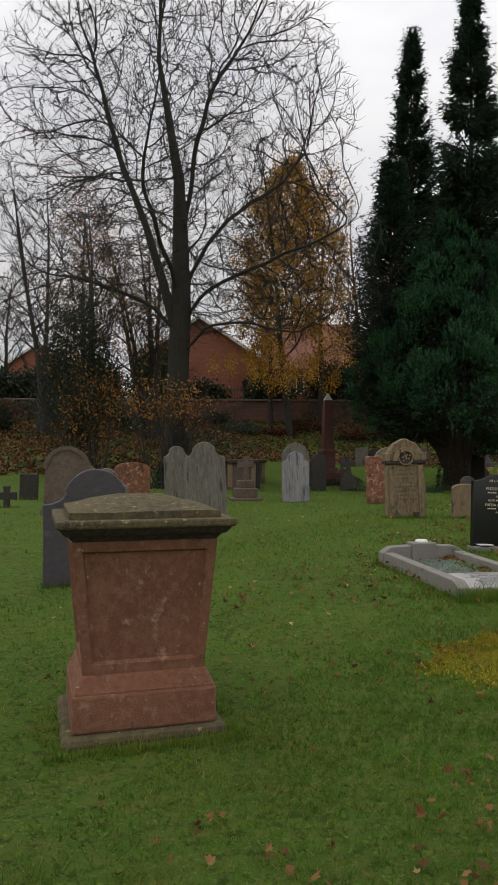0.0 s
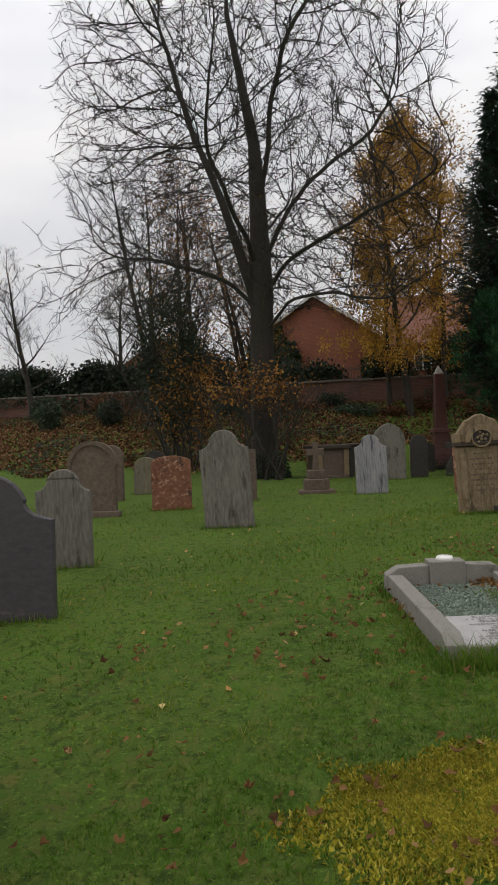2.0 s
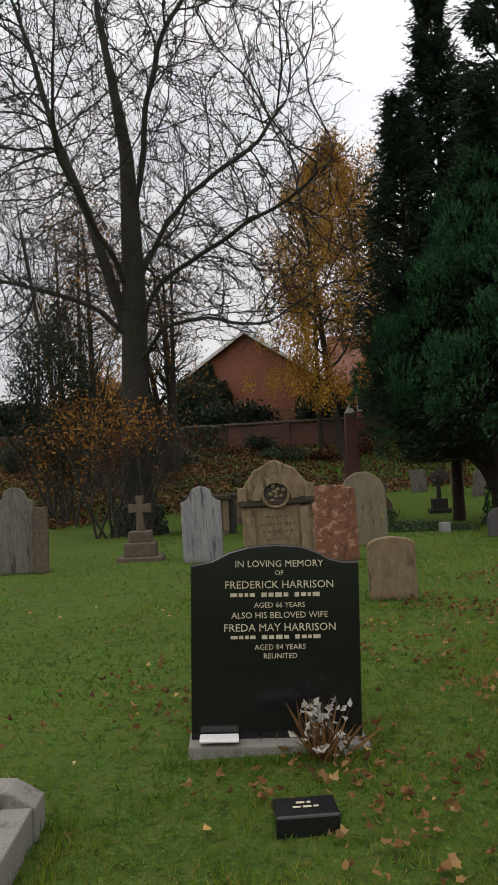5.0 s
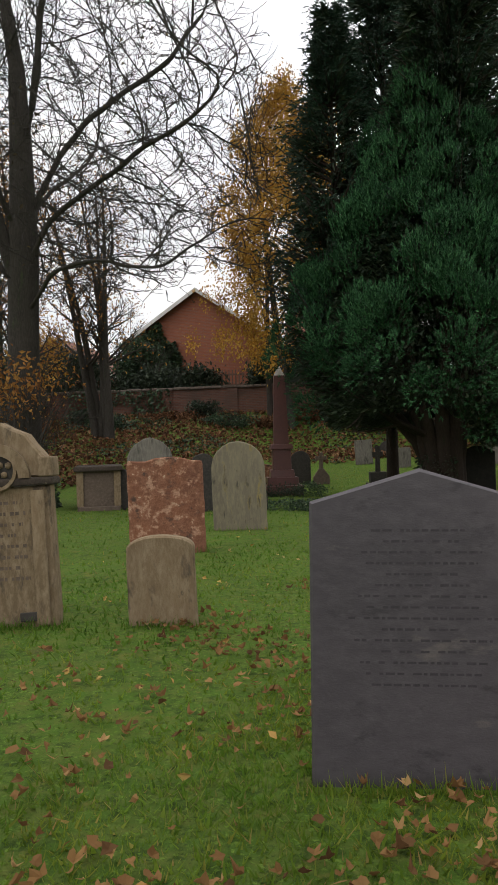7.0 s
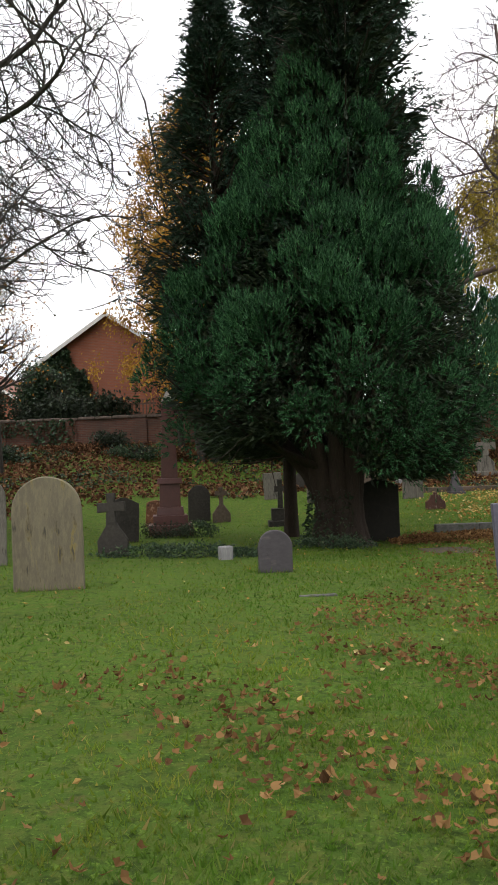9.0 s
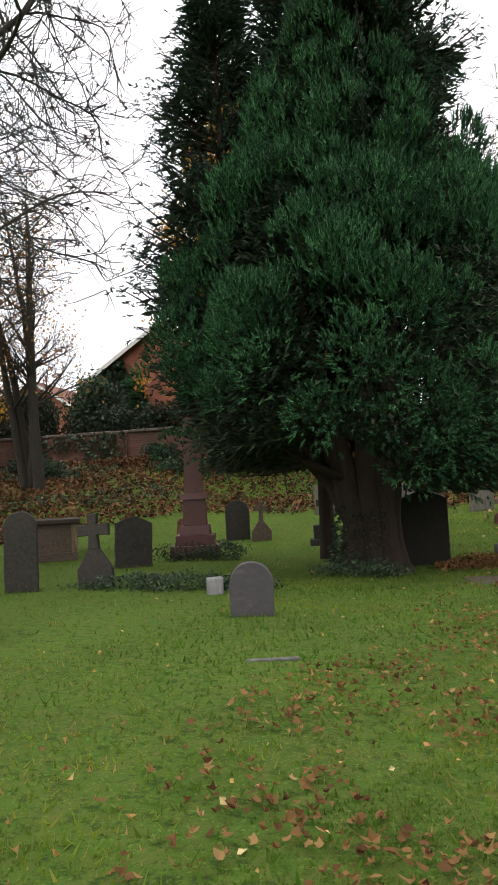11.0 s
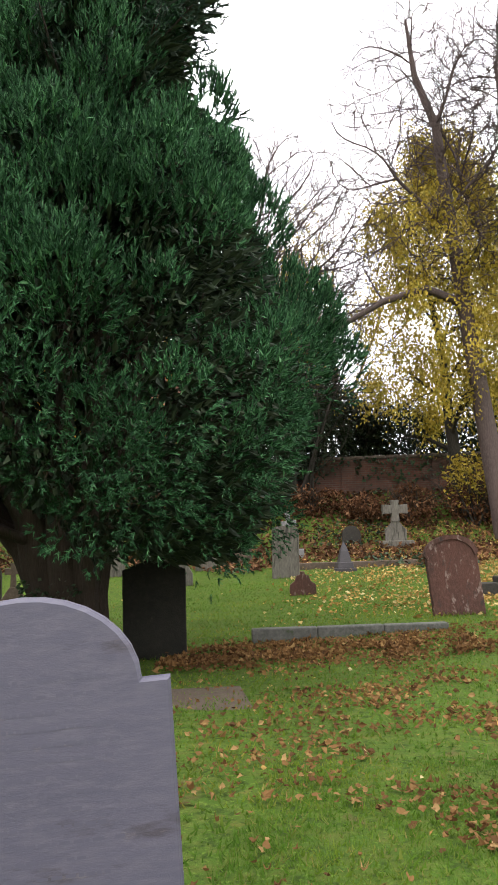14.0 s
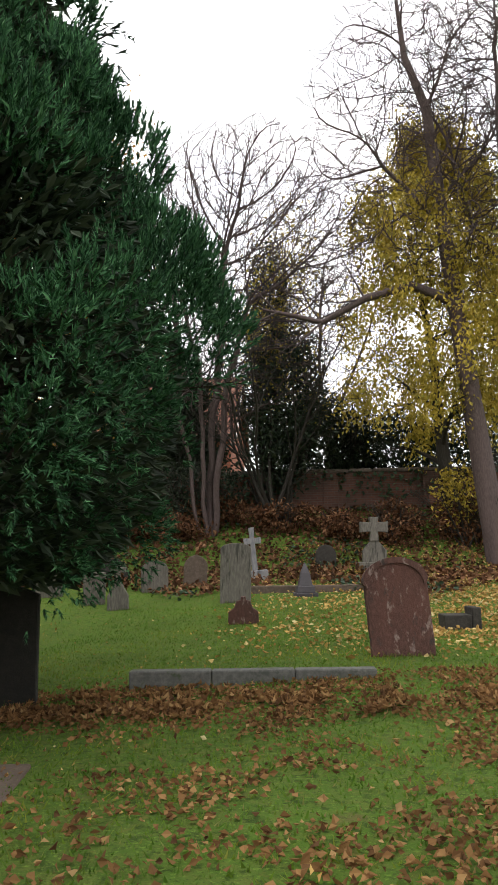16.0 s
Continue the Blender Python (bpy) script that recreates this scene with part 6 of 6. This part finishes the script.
def yew():
    t = thing("yew_tree", 7.05, 24.75, 0, "huge dense dark green yew with a many-stemmed trunk", "tree", z=gzf(7, 24.7) - .1)
    w = Wood(61)
    P = lambda *c: Vector(c)
    # fused stems that part above head height, the western ones leaning out
    for bx, by, mx, tx, ty, rd in ((-.3, -.06, -.42, -1.4, -.2, .18), (-.19, -.16, -.32, -.8, -.4, .18), (-.2, .12, -.36, -1.0, .5, .16), (.0, -.2, -.04, .1, -.4, .19), (.2, -.14, .2, .5, -.3, .19), (.3, .02, .34, .9, .1, .16), (.16, .14, .22, .6, .4, .17)):
        w.tube([P(bx * 1.6, by * 1.6, -.1), P(bx * 1.22, by * 1.3, .18), P(bx * 1.02, by * 1.05, .55), P(bx * .95, by, .95), P(bx * .45 + mx * .6, by, 1.35), P(mx * 1.15, by * .8 + ty * .2, 1.85), P(mx * .6 + tx * .55, ty * .8, 3.0), P(tx * 1.1, ty * 1.2, 4.6), P(tx * 1.2, ty * 1.3, 6)], [rd * 1.5, rd * 1.2, rd * 1.02, rd * .98, rd * .92, rd * .82, rd * .6, rd * .4, rd * .2], 12)
    for tx, ty in ((-2.6, -.4), (-2.2, -1.4), (-2.8, -.9), (2.0, -1.0), (2.4, .6), (.4, -2.2), (-1.2, 2.0)):
        w.limb(P(tx * .14, ty * .12, 1.55 if tx < -2 else 2.0), P(tx, ty, 1.25 if tx < -2 else 1.7).normalized(), 2.3, .075, 1, 3, .02, .15, (6, 5, 4))
    part("trunk", w.mesh(M_YEWBARK), M_YEWBARK, t, "ribbed dark brown fused trunks")
    r = np.random.default_rng(9)
    n = 700
    an = r.uniform(2.4, 5.2, n); z = r.uniform(0, 1, n) ** 1.6 * 1.1
    V, F = leaves(np.c_[np.cos(an) * (.6 - .12 * z) - .06, np.sin(an) * (.5 - .1 * z), z + .05] + r.normal(0, .03, (n, 3)), np.c_[np.cos(an), np.sin(an), r.uniform(-.7, .2, n)], r.uniform(.04, .08, n), r, .8, .2)
    part("ivy", raw_mesh(V, F, M_IVY, "ivy"), M_IVY, t, "dark ivy climbing the trunk foot")
    def prof(z):
        return np.interp(z, [1.0, 1.5, 2.0, 2.7, 3.6, 4.6, 5.6, 6.6, 7.6, 8.6, 9.6, 10.5], [1.7, 2.35, 2.9, 3.2, 3.1, 2.78, 2.32, 1.9, 1.55, 1.2, .8, .3])
    def skirt(an):
        """Lowest foliage: low on the east side and at the western tips, lifted between."""
        return 1.24 + .5 * np.clip((.5 - np.cos(an)) / .8, 0, 1) + .07 * np.sin(an * 7) + .42 * np.exp(-((an - 4.45) / .5) ** 2)
    # billowing clumps of upswept sprays
    m = 470
    cz = 1.1 + 9.3 * r.random(m) ** 1.3; ca = r.uniform(0, 2 * np.pi, m)
    keep = cz > skirt(ca) + .22
    cz, ca = cz[keep], ca[keep]
    m = len(cz)
    cr = (prof(cz) * r.uniform(.76, 1.04, m) - .3) * (1 + .16 * np.clip(-np.cos(ca), 0, 1) * np.clip((6.5 - cz) / 3, 0, 1))
    CC = np.c_[np.cos(ca) * cr, np.sin(ca) * cr * .95, cz]
    CR = r.uniform(.34, .62, m) * np.clip(prof(cz) / 2.2, .4, 1)
    n = 25000
    # fewer sprays low down, where the dark inner leaves then read as shade
    wt = CR ** 2 * (.75 + .25 * np.clip((cz - 1.8) / 2.5, 0, 1))
    k = r.choice(m, n, p=wt / wt.sum())
    U = r.normal(size=(n, 3)) + np.c_[np.cos(ca[k]), np.sin(ca[k]), np.full(n, .5)] * 1.0
    U /= np.linalg.norm(U, axis=1, keepdims=True)
    C = CC[k] + U * CR[k][:, None] * r.uniform(.7, 1.0, (n, 1))
    hi = np.clip((C[:, 2] - 2.0) / 2.4, 0, 1)
    D = U * (1.05 - .35 * hi)[:, None] + np.c_[np.zeros(n), np.zeros(n), -.1 + 1.35 * hi]
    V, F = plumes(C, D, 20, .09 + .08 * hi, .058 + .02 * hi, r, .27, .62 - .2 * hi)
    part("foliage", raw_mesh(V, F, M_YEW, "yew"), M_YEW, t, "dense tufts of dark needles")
    # inner leaves of a darker material: the crown's deep shade given by colour
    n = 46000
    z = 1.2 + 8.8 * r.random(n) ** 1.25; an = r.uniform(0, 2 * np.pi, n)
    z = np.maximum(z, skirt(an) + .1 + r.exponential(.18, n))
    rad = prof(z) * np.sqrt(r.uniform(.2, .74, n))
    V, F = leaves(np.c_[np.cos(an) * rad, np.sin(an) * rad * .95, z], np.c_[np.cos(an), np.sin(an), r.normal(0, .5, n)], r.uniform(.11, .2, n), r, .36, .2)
    part("inner_foliage", raw_mesh(V, F, M_SHADELEAF, "yin"), M_SHADELEAF, t, "inner foliage in a darker colour that stands in for shade")

yew()

def cypress(x, y, h, rmax, seed, label, n=13000, low=1.5, foot=(0, 0), shape=(.75, 1, .96, .78, .52, .06)):
    t = thing("cypress_tree", x, y, 0, label, "tree", "cypresses", z=gzf(x, y) - .1)
    w = Wood(seed)
    w.tube([Vector((*foot, 0)), Vector((foot[0] * .98, foot[1], .8)), Vector((foot[0] * .84, foot[1] * .85, 1.45)), Vector((foot[0] * .4, foot[1] * .3, 2.5)), Vector((.03, 0, 3.8)), Vector((.05, 0, h * .5)), Vector((0, 0, h * .96))], [.19, .16, .15, .14, .13, .09, .02], 8)
    r = np.random.default_rng(seed)
    nb = 400
    bz = low + (h - low) * r.random(nb) ** 1.1; ba = r.uniform(0, 2 * np.pi, nb)
    bl = rmax * np.interp(bz / h, [0, .2, .45, .6, .75, 1], shape) * r.uniform(.6, 1.15, nb)
    for z, a, l in zip(bz, ba, bl):
        w.tube([Vector((0, 0, z - l * .3)), Vector((math.cos(a) * l * .55, math.sin(a) * l * .55, z - l * .05)), Vector((math.cos(a) * l, math.sin(a) * l, z + l * .22))], [.04, .025, .008], 3)
    part("trunk", w.mesh(M_YEWBARK), M_YEWBARK, t)
    k = r.integers(0, nb, n)
    f = np.sqrt(r.uniform(.03, 1.02, n))
    R = bl[k] * f
    C = np.c_[np.cos(ba[k]) * R, np.sin(ba[k]) * R, bz[k] - bl[k] * .3 + .52 * R] + r.normal(0, .11, (n, 3))
    D = np.c_[np.cos(ba[k]), np.sin(ba[k]), np.full(n, -.05)] + r.normal(0, .35, (n, 3))
    V, F = plumes(C, D, 11, .16, .085, r, .26, .5)
    part("foliage", raw_mesh(V, F, M_CONIFER, "cyp"), M_CONIFER, t, "shaggy dark green sprays")
    # dark leaf core that paints the shade inside the cypress and closes gaps
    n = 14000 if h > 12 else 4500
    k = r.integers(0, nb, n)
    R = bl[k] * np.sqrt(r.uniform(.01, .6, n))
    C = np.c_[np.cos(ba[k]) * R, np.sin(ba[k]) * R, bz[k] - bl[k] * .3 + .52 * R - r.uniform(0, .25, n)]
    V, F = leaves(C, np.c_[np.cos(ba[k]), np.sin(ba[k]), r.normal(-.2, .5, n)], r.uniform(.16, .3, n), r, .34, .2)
    part("inner_foliage", raw_mesh(V, F, M_SHADELEAF, "cin"), M_SHADELEAF, t, "inner foliage in a darker colour that stands in for shade")

cypress(6.05, 27.5, 16.8, 1.9, 71, "tall shaggy dark cypress standing behind the yew", low=3.2, shape=(.75, 1, .86, .62, .42, .05))
cypress(4.85, 24.9, 11.0, 1.6, 73, "lower dark cypress leaning out beside the yew", n=8000, low=2.9, foot=(1.95, -.1), shape=(.7, .9, 1, .85, .6, .1))
cypress(7.4, 24.6, 16.5, 1.8, 72, "tallest dark cypress with a ragged spire", low=4.5, foot=(-.1, .2))

# ---- lawn: blades, moss, fallen leaves, bank litter ----
r = np.random.default_rng(17)
def near_path(n, wid, ylo=-1.5, yhi=30):
    """Points spread over the lawn on both sides of the line walked."""
    y = r.uniform(ylo, yhi, n)
    x = .45 + .6 * np.minimum(y, 19) + np.clip(y - 19, 0, 30) * .15 + r.uniform(-wid, wid, n)
    return x, y
def lawn(x, y, h, w, lean):
    return blades(np.c_[x, y, gz(x, y)], h, w, lean, r)
sets = []
x, y = near_path(255000, 2.7, 0.6, 21)
def tussock(x, y):
    """Uneven growth of the turf: clumps a hand's breadth to a metre wide."""
    return .5 + .28 * np.sin(x * 7.1 + 2.3 * np.sin(y * 3.7)) * np.sin(y * 8.3 + 2.1 * np.sin(x * 2.9)) + .28 * np.sin(x * 1.7 + 1.9 * np.sin(y * .9)) * np.sin(y * 1.4 + 2.2 * np.sin(x * 1.1))
sets.append(lawn(x, y, .012 + .03 * tussock(x, y), .005, 1.4))
x, y = near_path(132000, 6.5, 3, 33)
sets.append(lawn(x, y, .016 + .03 * tussock(x, y), .0095, 1.5))
x, y = near_path(46000, 13.0, 8, 37)
sets.append(lawn(x, y, .04, .011, 1.1))
# long tufts round the stones
fx, fy, fh = [], [], []
for px, py, w, turn in FEET:
    n = int(420 * max(w, .3)) if py < 16 else int(230 * max(w, .3))
    u, v = r.uniform(-.5, .5, n) * (w + .1), -np.abs(r.normal(0, .045, n)) - .05
    v = np.where(r.random(n) < .3, -v + .02, v)
    c, s = math.cos(radians(turn)), math.sin(radians(turn))
    fx.append(px + u * c - v * s); fy.append(py + u * s + v * c); fh.append(r.uniform(.03, .085, n))
fx, fy, fh = np.concatenate(fx), np.concatenate(fy), np.concatenate(fh)
sets.append(lawn(fx, fy, fh, .0045, .7))
# long uncut grass before the kerb grave
u = r.uniform(-.5, .6, 1500); v = -np.abs(r.normal(0, .09, 1500)) - .03
c, s = math.cos(radians(12)), math.sin(radians(12))
sets.append(lawn(2.66 + u * c - v * s, 6.70 + u * s + v * c, r.uniform(.07, .17, 1500), .0035, 1.0))
tx, ty = near_path(380, 4.0, 2, 22)
tx, ty = np.repeat(tx, 26) + r.normal(0, .035, 380 * 26), np.repeat(ty, 26) + r.normal(0, .035, 380 * 26)
sets.append(lawn(tx, ty, .05, .004, 1.2))
off, VV, FF = 0, [], []
for V, F in sets:
    VV.append(V); FF.append(F + off); off += len(V)
stuff("grass", (np.concatenate(VV), np.concatenate(FF)), M_BLADE, "short damp green lawn grass with longer tufts", "grass")

n = 60000
mx, my = r.normal(2.35, .42, n), r.normal(5.15, .27, n)
q = ((mx - 2.35) / .8) ** 2 + ((my - 5.15) / .52) ** 2 + .5 * np.sin(mx * 9) * np.sin(my * 11)
keep = r.random(n) < np.clip(1.05 - q * .95, 0, 1)
mx, my = mx[keep], my[keep]
stuff("moss_patch", blades(np.c_[mx, my, gz(mx, my) + .008], .008, .012, 2.4, r), M_MOSS, "bright yellow-green moss patch in the lawn", "moss")

def scatter(x, y, size, mt, name, label, lift=.028, flat=.35):
    P = np.c_[x, y, gz(x, y) + lift * r.uniform(.4, 1.3, len(x))]
    D = r.normal(size=(len(x), 3)) * (1, 1, flat)
    if mt is M_FALL:
        return stuff(name, lobed(P, size * 1.25 * r.uniform(.55, 1.25, len(x)), r), mt, label, "leaves")
    return stuff(name, leaves(P, D, size * r.uniform(.55, 1.25, len(x)), r, .7, .35), mt, label, "leaves")

x, y = near_path(120000, 4.4, 1.0, 27)
side = x - (.45 + .6 * np.minimum(y, 19))
d = np.clip((y - 3) / 6, .22, 1.95) * np.clip(.7 + side * .22, .15, 1.1)
cl = np.array([noise.noise(Vector((a * .9, b * .9, 3))) + .5 * noise.noise(Vector((a * 2.6, b * 2.6, 5))) for a, b in zip(x, y)])
k = r.random(len(x)) < d * np.clip(.45 + cl * 2.4, .05, 1.15)
near = k & (y < 21)
scatter(x[near], y[near], .046, M_FALL, "fallen_leaves", "brown fallen leaves scattered on the lawn", .04)
far = k & (y >= 21)
P = np.c_[x[far], y[far], gz(x[far], y[far]) + .03]
stuff("far_fallen_leaves", leaves(P, r.normal(size=P.shape) * (1, 1, .35), .055 * r.uniform(.55, 1.25, len(P)), r, .7, .35), M_FALL, "brown fallen leaves thinly spread near the kerb", "leaves")
x, y = near_path(16000, 8.0, 6, 32)
k = r.random(len(x)) < .07
scatter(x[k], y[k], .045, M_YLEAF, "yellow_leaves", "pale yellow fallen leaves on the grass")
x, y = r.uniform(9, 20, 24000), r.uniform(27.5, 39.5, 24000)
k = r.random(len(x)) < np.clip((x - 9) / 5, 0, 1) * np.clip((y - 27) / 4, .15, 1) * .9
scatter(x[k], y[k], .085, M_YLEAF, "yellow_leaf_carpet", "yellow leaf carpet under the lime tree", .04)
x, y = r.uniform(8.0, 13.5, 6000), r.normal(25.5, .38, 6000)
k = np.array([noise.noise(Vector((a * 1.6, b * 2.2, 6))) for a, b in zip(x, y)]) + .5 * np.clip((10 - x) / 2, -.3, .6) > r.normal(.02, .16, 6000)
x, y = x[k], y[k]
scatter(x, y, .075, M_FALL, "leaf_drift", "drift of brown leaves before the stone kerb", .04)
# bank
x, y = r.uniform(-28, 20, 64000), r.uniform(27, 41.8, 64000)
foot = np.interp(x, [-3, 3, 6], [27.5, 36.0, 34.8]) + .8 * np.sin(x * 1.3)
k = y > foot
scatter(x[k], y[k], .155, M_LITTER, "bank_litter", "deep brown leaf litter covering the bank", .09, .6)
cl = np.array([noise.noise(Vector((a * .35, b * .35, 8))) for a, b in zip(x, y)])
k2 = (y > foot - .4) & (cl > .12) & (r.random(len(x)) < .5)
scatter(x[k2], y[k2], .12, M_IVY, "bank_ivy", "dark ivy patches trailing over the bank", .17, .6)
